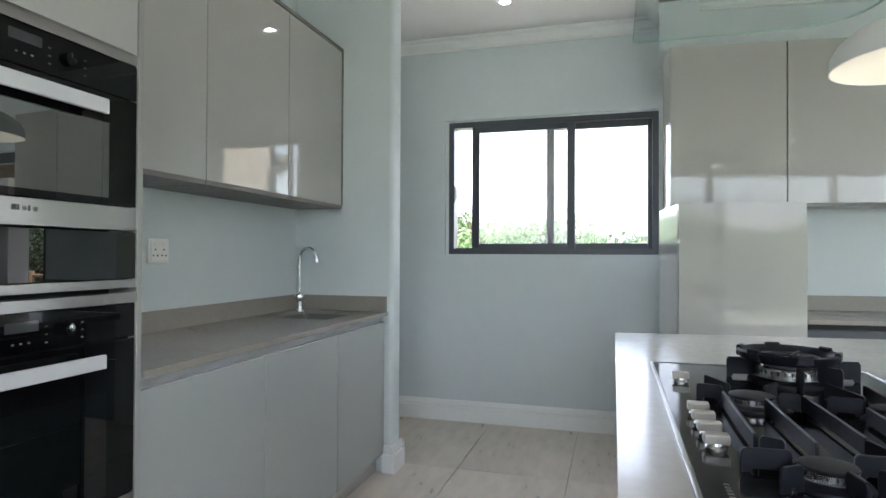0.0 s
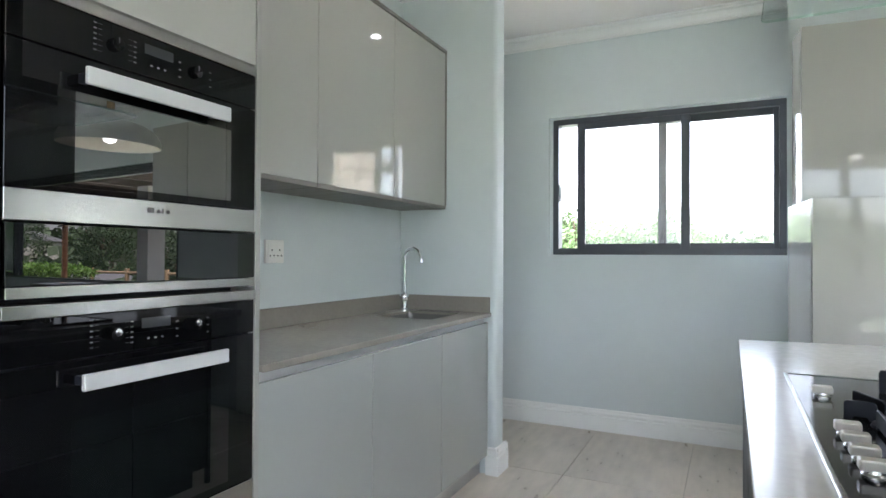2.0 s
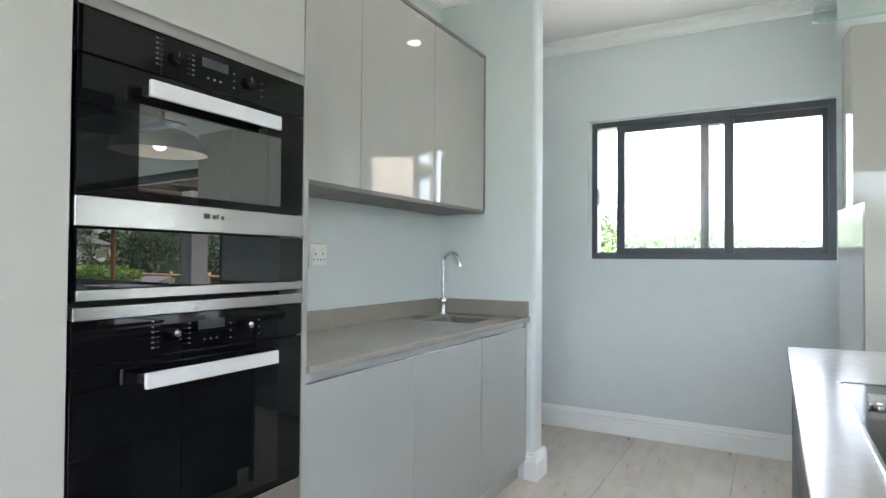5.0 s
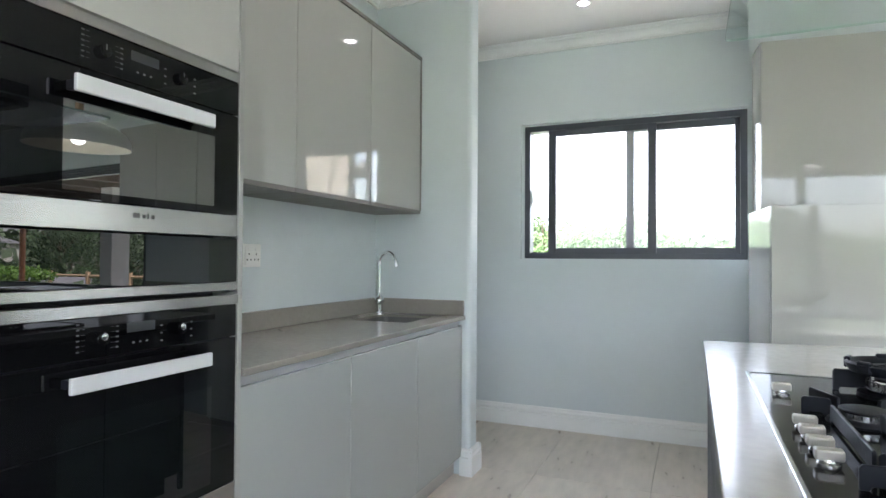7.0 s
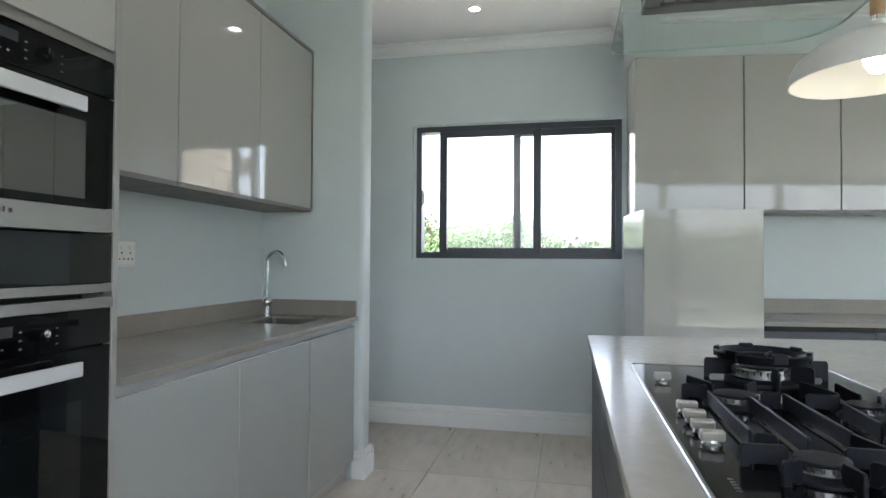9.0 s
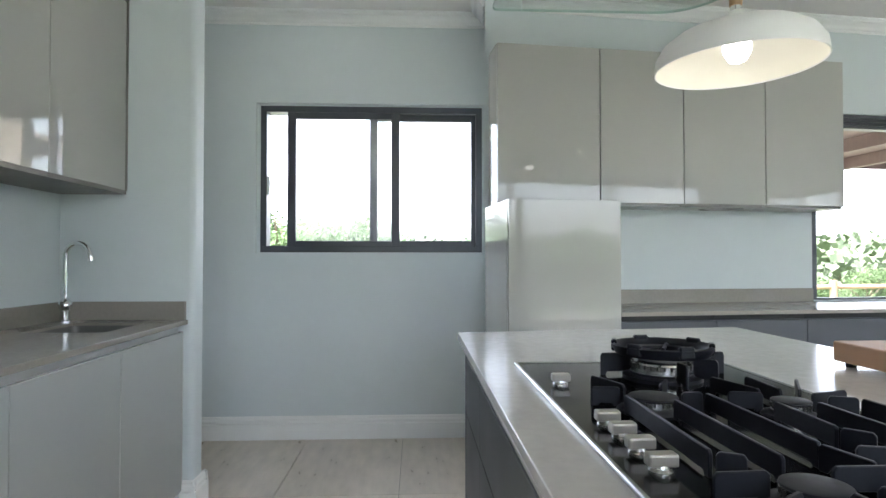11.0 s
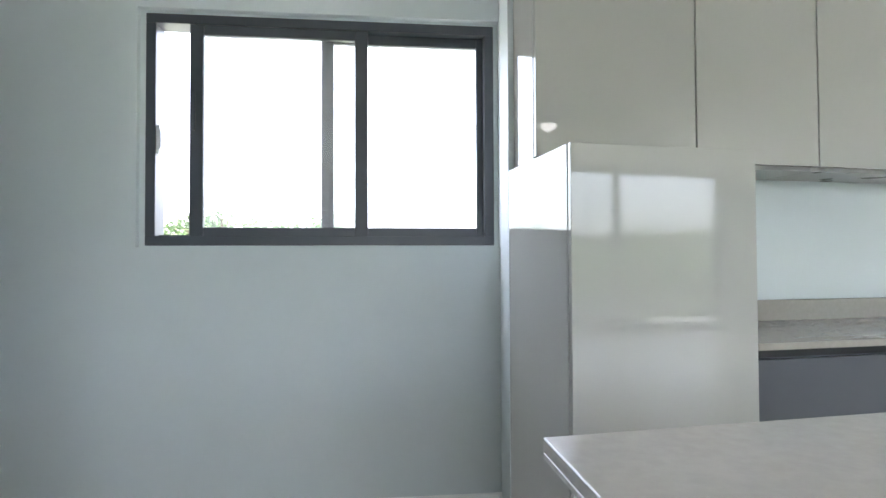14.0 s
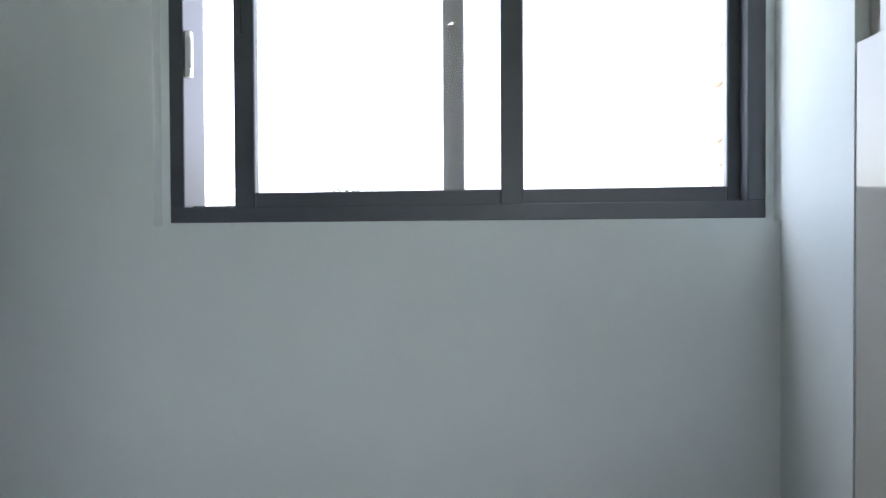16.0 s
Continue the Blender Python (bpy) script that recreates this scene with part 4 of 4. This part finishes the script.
# ---- over the island ----
hd = thing("cooker_hood", "steel island cooker hood with a green-tinted glass canopy", "cooker hood", pose(0.0, 0.0, 1.84))
glass = part("canopy", prism(rounded(-0.188, 0.40, 0.50, 1.742, (0.12, 0.12, 0.15, 0.02), 8), 0.0, 0.008, 0.001), M_HOODGLASS, hd, "green-tinted glass sheet")
glass.visible_shadow = False
rim = rounded(-0.1884, 0.4004, 0.4996, 1.7424, (0.12, 0.12, 0.15, 0.02), 8)
bm = bmesh.new()
lo, hi = [bm.verts.new((x, y, 0.0005)) for x, y in rim], [bm.verts.new((x, y, 0.0075)) for x, y in rim]
for k in range(len(rim)):
    bm.faces.new((lo[k], lo[(k + 1) % len(rim)], hi[(k + 1) % len(rim)], hi[k]))
part("polished_edge", bm, M_GLASSEDGE, hd, "darker green polished glass edge")
part("body", box(-0.14, 0.315, 0.62, 1.405, 0.009, 0.07, 0.004, seg=2), M_STEEL, hd)
bm = box(-0.14, 0.315, 0.62, 0.665, -0.022, -0.001, 0.003)
box(-0.14, 0.315, 1.36, 1.405, -0.022, -0.001, 0.003, bm=bm)
box(-0.14, -0.10, 0.6655, 1.3595, -0.022, -0.001, 0.003, bm=bm)
box(0.275, 0.315, 0.6655, 1.3595, -0.022, -0.001, 0.003, bm=bm)
part("lower_rim", bm, M_HOODRIM, hd, "grey satin rim")
for i in range(3):
    f = part("filter", box(-0.098, 0.273, 0.668 + i * 0.231, 0.893 + i * 0.231, -0.014, -0.002, 0.001), M_HOODRIM, hd, "pale metal grease filter")
    for j in range(10):
        part("slat", box(-0.092 + j * 0.036, -0.068 + j * 0.036, 0.676 + i * 0.231, 0.885 + i * 0.231, -0.017, -0.0142), M_FILTER, f)
part("chimney", box(-0.08, 0.185, 1.0, 1.3, 0.07, CEIL - 1.84, 0.003), M_STEEL, hd)

# pendant with a tilted dish
lp = thing("pendant_lamp", "white tilted dish pendant lamp with a beech stem, lit", "pendant lamp", pose(0.785, 2.262, 1.876))
TILT = pose(0, 0, 0, 0, -1.5, 0)
R = 0.288
outer = [(R, 0.0), (R * 0.985, 0.045), (R * 0.90, 0.085), (R * 0.74, 0.118), (R * 0.5, 0.143), (R * 0.28, 0.158), (0.05, 0.170), (0.028, 0.185), (0.022, 0.205), (0, 0.205)]
inner_s = [(R - 0.004, 0.0), (R * 0.97, 0.043), (R * 0.885, 0.081), (R * 0.73, 0.113), (R * 0.5, 0.137), (R * 0.28, 0.152), (0.04, 0.162), (0, 0.162)]
part("shade", lathe(outer + [], 56, TILT), M_SHADE, lp, "white enamelled dish shade", smooth=True)
part("shade_lining", lathe(inner_s, 56, TILT), M_SHADE_IN, lp, "cream inside of the shade", smooth=True)
part("rim", lathe([(R, 0.0), (R + 0.0012, -0.002), (R - 0.002, -0.004), (R - 0.0042, -0.001), (R - 0.004, 0.002)], 56, TILT), M_SHADE, lp, smooth=True)
part("bulb", lathe([(0, -0.062 + 0.07), (0.03, -0.050 + 0.07), (0.046, -0.022 + 0.07), (0.050, 0.002 + 0.07), (0.044, 0.028 + 0.07), (0.026, 0.052 + 0.07), (0.016, 0.07 + 0.07), (0.016, 0.16), (0, 0.16)], 32, TILT), M_BULB, lp, "glowing round bulb", smooth=True)
part("collar", lathe([(0, 0.196), (0.019, 0.196), (0.019, 0.222), (0, 0.222)], 24, pose(-0.006, 0, 0)), M_CHROME, lp, smooth=True)
part("stem", lathe([(0, 0.222), (0.021, 0.222), (0.0225, 0.228), (0.0215, 0.40), (0.018, 0.408), (0, 0.408)], 28, pose(-0.006, 0, 0)), M_WOOD, lp, "pale beech stem", smooth=True)
part("cord", tube([(-0.006, 0, 0.405), (-0.006, 0, CEIL - 1.893)], 0.003, 8), M_PLASTIC, lp)
part("ceiling_rose", lathe([(0, CEIL - 1.893 - 0.03), (0.04, CEIL - 1.893 - 0.03), (0.05, CEIL - 1.893), (0, CEIL - 1.893)], 28, pose(-0.006, 0, 0)), M_SHADE, lp, smooth=True)


# ---- outside ----
def land(x, y):
    """Height of the ground: a terrace by the house, a valley, then hills."""
    r = math.hypot(x - 1, y)
    near = -0.25
    drop = -5.2 * min(1, max(0, (r - 11) / 35)) ** 1.3
    rise = 13.0 * min(1, max(0, (r - 70) / 240)) ** 1.2
    wob = (noise.noise(Vector((x * 0.012, y * 0.012, 3.0))) * 7 + noise.noise(Vector((x * 0.05, y * 0.05, 7.0))) * 1.5) * min(1, max(0, (r - 20) / 80))
    return near + drop + rise + wob


bm = bmesh.new()
radii = [0, 4, 8, 11, 14, 18, 23, 30, 38, 48, 60, 75, 95, 120, 150, 190, 240, 310, 420, 700, 1500, 3000]
rings = []
for r in radii:
    rings.append([bm.verts.new((1 + r * math.cos(a), r * math.sin(a), land(1 + r * math.cos(a), r * math.sin(a)))) for a in (2 * math.pi * i / 72 for i in range(72))] if r else [bm.verts.new((1, 0, land(1, 0)))])
for a, b in zip(rings, rings[1:]):
    for i in range(72):
        j = (i + 1) % 72
        bm.faces.new((a[0], b[i], b[j])) if len(a) == 1 else bm.faces.new((a[i], b[i], b[j], a[j]))
structure("ground", bm, M_GRASS, "green lawn falling to a wooded valley and hills", "ground", smooth=True)


def leaf_crown(rng, spread, height, count, size, leaf):
    """Many small leaf clumps in an uneven crown."""
    verts, faces = [], []
    lobes = [(rng.uniform(-0.55, 0.55) * spread, rng.uniform(-0.55, 0.55) * spread, rng.uniform(0.25, 0.9) * height, rng.uniform(0.3, 0.55) * spread) for _ in range(9)]
    for _ in range(count):
        lx, ly, lz, lr = rng.choice(lobes)
        d = Vector((rng.gauss(0, 1), rng.gauss(0, 1), rng.gauss(0, 0.8))).normalized() * lr * rng.uniform(0.55, 1.08)
        p = Vector((lx, ly, lz)) + d
        n = (d.normalized() + Vector((rng.uniform(-1, 1), rng.uniform(-1, 1), rng.uniform(-0.4, 1)))).normalized()
        u = n.orthogonal().normalized()
        v = n.cross(u)
        s = size * rng.uniform(0.6, 1.4)
        k = len(verts)
        verts += [p - u * s, p - v * s * 0.5 + n * s * 0.2, p + u * s, p + v * s * 0.5 + n * s * 0.2]
        faces += [(k, k + 1, k + 2, k + 3)]
    me = bpy.data.meshes.new("crown")
    me.from_pydata([tuple(v) for v in verts], [], faces)
    me.materials.append(leaf)
    return me


def make_tree(seed, spread, height, leaf, label):
    rng = random.Random(seed)
    t = thing("tree", label, "tree", group="trees round the house")
    bm = tube([(0, 0, -0.6), (0.05, 0.02, height * 0.25), (0.0, 0.06, height * 0.5), (0.08, 0, height * 0.8)], 0.06 * spread, 8, r_end=0.02 * spread)
    for i in range(5):
        a = i * 1.3 + rng.random()
        tube([(0, 0.03, height * (0.3 + 0.06 * i)), (math.cos(a) * spread * 0.3, math.sin(a) * spread * 0.3, height * (0.5 + 0.05 * i)), (math.cos(a) * spread * 0.55, math.sin(a) * spread * 0.55, height * (0.62 + 0.06 * i))], 0.03 * spread, 6, bm=bm, r_end=0.01 * spread)
    part("trunk", bm, M_BARK, t)
    cr = new("crown", leaf_crown(rng, spread, height, 4200, 0.065 * spread ** 0.5, leaf))
    cr.parent = t
    return t


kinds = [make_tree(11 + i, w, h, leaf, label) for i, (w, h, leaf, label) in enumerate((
    (2.4, 4.6, M_LEAF, "leafy green garden tree with leaves coloured as lit"), (3.2, 5.4, M_LEAF, "leafy green garden tree with leaves coloured as lit"), (2.0, 3.8, M_LEAF, "leafy green garden tree with leaves coloured as lit"),
    (2.6, 4.4, M_LEAF_SHADED, "broad green valley tree with leaves darkened for shade"), (3.4, 5.2, M_LEAF_SHADED, "broad green valley tree with leaves darkened for shade")))]
rng = random.Random(5)
spots = []          # x, y, size, kind
for i in range(110):
    a, r = rng.uniform(0, 2 * math.pi), 26 + 130 * rng.random() ** 1.3
    if 0.30 < a < 0.80 and r < 118 or 1.40 < a < 2.1 and r < 56:
        continue
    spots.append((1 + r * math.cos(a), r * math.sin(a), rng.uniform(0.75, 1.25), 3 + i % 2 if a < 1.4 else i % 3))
spots += [(-4.4, 17.8, 0.82, 0), (-5.6, 18.4, 0.70, 1), (-6.5, 17.4, 0.86, 2)]
spots += [(-17 + i * 1.9, 58 + 5 * (i % 3), 1.86 - 0.02 * i + 0.2 * (i % 2), i % 3) for i in range(9)]
spots += [(-1 + i * 2.6, 64 + 4 * (i % 2), 1.5, 1 + i % 2) for i in range(4)]
spots += [(21, 31, 0.8, 0), (15, 33, 0.75, 1), (27, 40, 0.8, 2), (20, 47, 0.9, 0), (24, 52, 0.9, 1), (12, 44, 0.8, 2), (31, 47, 0.85, 0), (36, 46, 0.8, 1), (34, 36, 0.7, 2)]
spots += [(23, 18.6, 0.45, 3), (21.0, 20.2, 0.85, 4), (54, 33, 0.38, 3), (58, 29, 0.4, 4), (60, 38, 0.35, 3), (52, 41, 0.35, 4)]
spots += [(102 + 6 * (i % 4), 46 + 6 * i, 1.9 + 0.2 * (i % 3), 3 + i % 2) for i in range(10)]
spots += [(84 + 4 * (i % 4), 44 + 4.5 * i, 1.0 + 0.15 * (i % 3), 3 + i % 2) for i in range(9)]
spots += [(-4, -24, 0.8, 0), (3, -28, 0.8, 1), (8, -26, 0.8, 2), (12, -22, 0.8, 0)]
# Row out of view to the south, added to block the low sky.
spots += [(-15 + i * 2.3, -19 - 3 * (i % 2), 0.8 + 0.1 * (i % 3), i % 3) for i in range(17)]
placed = set()
for x, y, size, kind in spots:
    m = pose(x, y, land(x, y), 0, 0, rng.uniform(0, 360)) @ Matrix.Diagonal((size, size, size, 1))
    if kind not in placed:
        placed.add(kind)
        kinds[kind].matrix_basis = m
    else:
        copy_thing(kinds[kind], m).scale = (size, size, size)


def house(x, y, turn, w, d, h):
    z = land(x, y) - 0.3
    t = thing("house", "low plastered house with a dark tiled pitched roof", "house", pose(x, y, z, 0, 0, turn), group="neighbouring houses")
    part("wall", box(-w / 2, w / 2, -d / 2, d / 2, 0, h), M_HOUSE, t)
    bm = bmesh.new()
    o, rz = 0.6, h + d * 0.25
    v = [bm.verts.new(p) for p in ((-w / 2 - o, -d / 2 - o, h), (w / 2 + o, -d / 2 - o, h), (w / 2 + o, d / 2 + o, h), (-w / 2 - o, d / 2 + o, h), (-w / 2 + d * 0.3, 0, rz), (w / 2 - d * 0.3, 0, rz))]
    for f in ((0, 1, 5, 4), (1, 2, 5), (2, 3, 4, 5), (3, 0, 4), (3, 2, 1, 0)):
        bm.faces.new([v[k] for k in f])
    part("roof", bm, M_ROOF, t)
    for s in (-1, 1):
        for k in range(4):
            a = -w / 2 + (k + 0.5) * w / 4
            part("window", box(a - 0.6, a + 0.6, s * d / 2 - 0.03, s * d / 2 + 0.03, 0.9, 2.1), M_BLACKGLASS, t)


for x, y, turn, w, d, h in ((-9, 33, 12, 12, 8, 3), (5, 42, -14, 14, 8, 3.2), (80, 41, 62, 14, 8, 3), (77, 46.5, 58, 13, 8, 3), (74, 52, 55, 14, 8, 3), (70, 57.5, 50, 13, 8, 3), (122, 66, 60, 16, 9, 5.4), (112, 84, 54, 15, 9, 5.4), (-6, -38, 6, 14, 9, 3), (14, -36, -15, 13, 8, 3), (-24, 48, 30, 13, 8, 3)):
    house(x, y, turn, w, d, h)

# far woods on the hills
rw = random.Random(77)
verts, faces = [], []
for _ in range(30000):
    a, r = rw.uniform(0, 2 * math.pi), 55 + 300 * rw.random() ** 1.2
    x, y = 1 + r * math.cos(a), r * math.sin(a)
    big = 0.7 + r * 0.004
    p = Vector((x, y, land(x, y) + rw.uniform(0.0, 3.2) * big))
    n = Vector((rw.uniform(-1, 1), rw.uniform(-1, 1), rw.uniform(0.1, 1))).normalized()
    u = n.orthogonal().normalized()
    v = n.cross(u)
    s, k = big * rw.uniform(0.6, 1.5), len(verts)
    verts += [tuple(p - u * s), tuple(p - v * s * 0.7), tuple(p + u * s), tuple(p + v * s * 0.7)]
    faces.append((k, k + 1, k + 2, k + 3))
me = bpy.data.meshes.new("woods")
me.from_pydata(verts, [], faces)
me.materials.append(M_WOODS)
tagged(new("woods", me), "dense green woods over the far hills", "woods", kind="stuff")

# stone-clad wing beside the kitchen window
sw = thing("stone_wall", "rubble-stone clad outside wall beside the window", "wall")
part("core", box(0.45, 0.75, 4.10, 5.65, -0.4, 3.0), M_PLASTER, sw)
proto = []
for i in range(5):
    bm = box(-0.012, 0.03, -0.5, 0.5, -0.5, 0.5)
    r5 = random.Random(40 + i)
    for v in bm.verts:
        v.co.y *= r5.uniform(0.86, 1.0)
        v.co.z *= r5.uniform(0.84, 1.0)
    bmesh.ops.bevel(bm, geom=bm.edges[:], offset=0.05, segments=1, profile=0.5, affect="EDGES")
    for v in bm.verts:
        v.co.x = -0.022 if v.co.x < 0 else 0.02
    me = bpy.data.meshes.new("stone")
    bm.to_mesh(me)
    bm.free()
    me.materials.append(M_STONE)
    proto.append(me)
r5 = random.Random(9)
z = 0.6
while z < 2.9:
    hgt = r5.uniform(0.07, 0.14)
    y = 4.11
    while y < 5.57:
        wid = min(r5.uniform(0.12, 0.34), 5.65 - y)
        st = new("stone", r5.choice(proto))
        st.parent = sw
        st.matrix_basis = pose(0.448 - r5.uniform(0, 0.02), y + wid / 2, z + hgt / 2) @ Matrix.Diagonal((1, wid, hgt, 1))
        y += wid
    z += hgt

# terrace, its roof and the garden edge
# Paving added out of view all round, so light bounced indoors stays neutral.
bm = box(-7.0, 14.0, -5.4, SOUTH - 0.24, -0.4, -0.03)
box(EASTWALL + 0.45, 14.0, SOUTH - 0.24, 8.2, -0.4, -0.03, bm=bm)
box(-7.0, EASTWALL + 0.45, 5.45, 8.2, -0.4, -0.03, bm=bm)
structure("terrace", bm, M_PAVING, "pale paved terrace, widened out of view to bounce neutral light", "pavement")
vr = thing("veranda_roof", "brown boarded veranda roof on timber poles", "roof", RM)
part("soffit", box(1.2, 12.0, RWALL + 0.25, 3.6, 2.44, 2.5), M_EAVE, vr)
for i in range(11):
    part("rafter", box(1.5 + i * 0.95, 1.58 + i * 0.95, RWALL + 0.25, 3.7, 2.3, 2.44, 0.004), M_EAVE, vr)
part("gutter_board", box(1.2, 12.0, 3.6, 3.64, 2.32, 2.55), M_EAVE, vr)
for u in (10.5,):
    part("pole", cyl(0.055, -0.3, 2.44, u, 3.4, seg=16), M_POST, vr, smooth=True)
pl = thing("veranda_pillar", "square white plastered veranda pillar", "pillar", RM)
part("shaft", box(5.86, 6.16, 2.45, 2.75, -0.3, 2.3, 0.01), M_PLASTER, pl)
part("base", box(5.82, 6.20, 2.41, 2.79, -0.3, 0.12, 0.008), M_PLASTER, pl)
fn = thing("fence", "low weathered timber pole fence at the garden edge", "fence", RM)
for i in range(10):
    part("post", cyl(0.06, -0.5, 0.80, 2.0 + i * 1.9, 6.4, seg=12), M_FENCE, fn)
for zz in (0.35, 0.66):
    part("rail", tube([(1.6, 6.4, zz), (11.0, 6.42, zz + 0.03), (19.6, 6.4, zz)], 0.04, 10), M_FENCE, fn)
hg = thing("hedge", "leafy green garden hedge", "hedge", RM)
rh = random.Random(21)
verts, faces = [], []
for _ in range(11000):
    u, v, zz = rh.uniform(12.2, 17.5), rh.uniform(3.9, 5.0), rh.uniform(-0.2, 0.84)
    if rh.random() < 0.5:
        zz = 0.84 + rh.gauss(0, 0.05) - 0.12 * max(0, 13 - u)
    n = Vector((rh.uniform(-1, 1), rh.uniform(-1, 1), rh.uniform(0, 1))).normalized()
    a = n.orthogonal().normalized()
    b = n.cross(a)
    p, s, k = Vector((u, v, zz)), rh.uniform(0.035, 0.075), len(verts)
    verts += [tuple(p - a * s), tuple(p - b * s * 0.5), tuple(p + a * s), tuple(p + b * s * 0.5)]
    faces.append((k, k + 1, k + 2, k + 3))
me = bpy.data.meshes.new("foliage")
me.from_pydata(verts, [], faces)
me.materials.append(M_HEDGE)
fo = new("foliage", me)
fo.parent = hg

# ---- floor tiles ----
PX, PY, GAP = 0.615, 1.215, 0.003
tile = box(GAP / 2, PX - GAP / 2, GAP / 2, PY - GAP / 2, -0.009, 0.0, 0.0012)
tile_me = bpy.data.meshes.new("tile")
tile.to_mesh(tile_me)
tile.free()
tile_me.materials.append(M_TILE)
for i in range(-5, 15):
    for j in range(-7, 1):
        x, y = -1.093 + i * PX, 3.125 + j * PY
        if x + PX > EASTWALL + 0.3 or y < SOUTH - 0.5:
            continue
        ob = new("tile", tile_me)
        ob.parent = floor
        ob.matrix_basis = pose(x, y, 0)
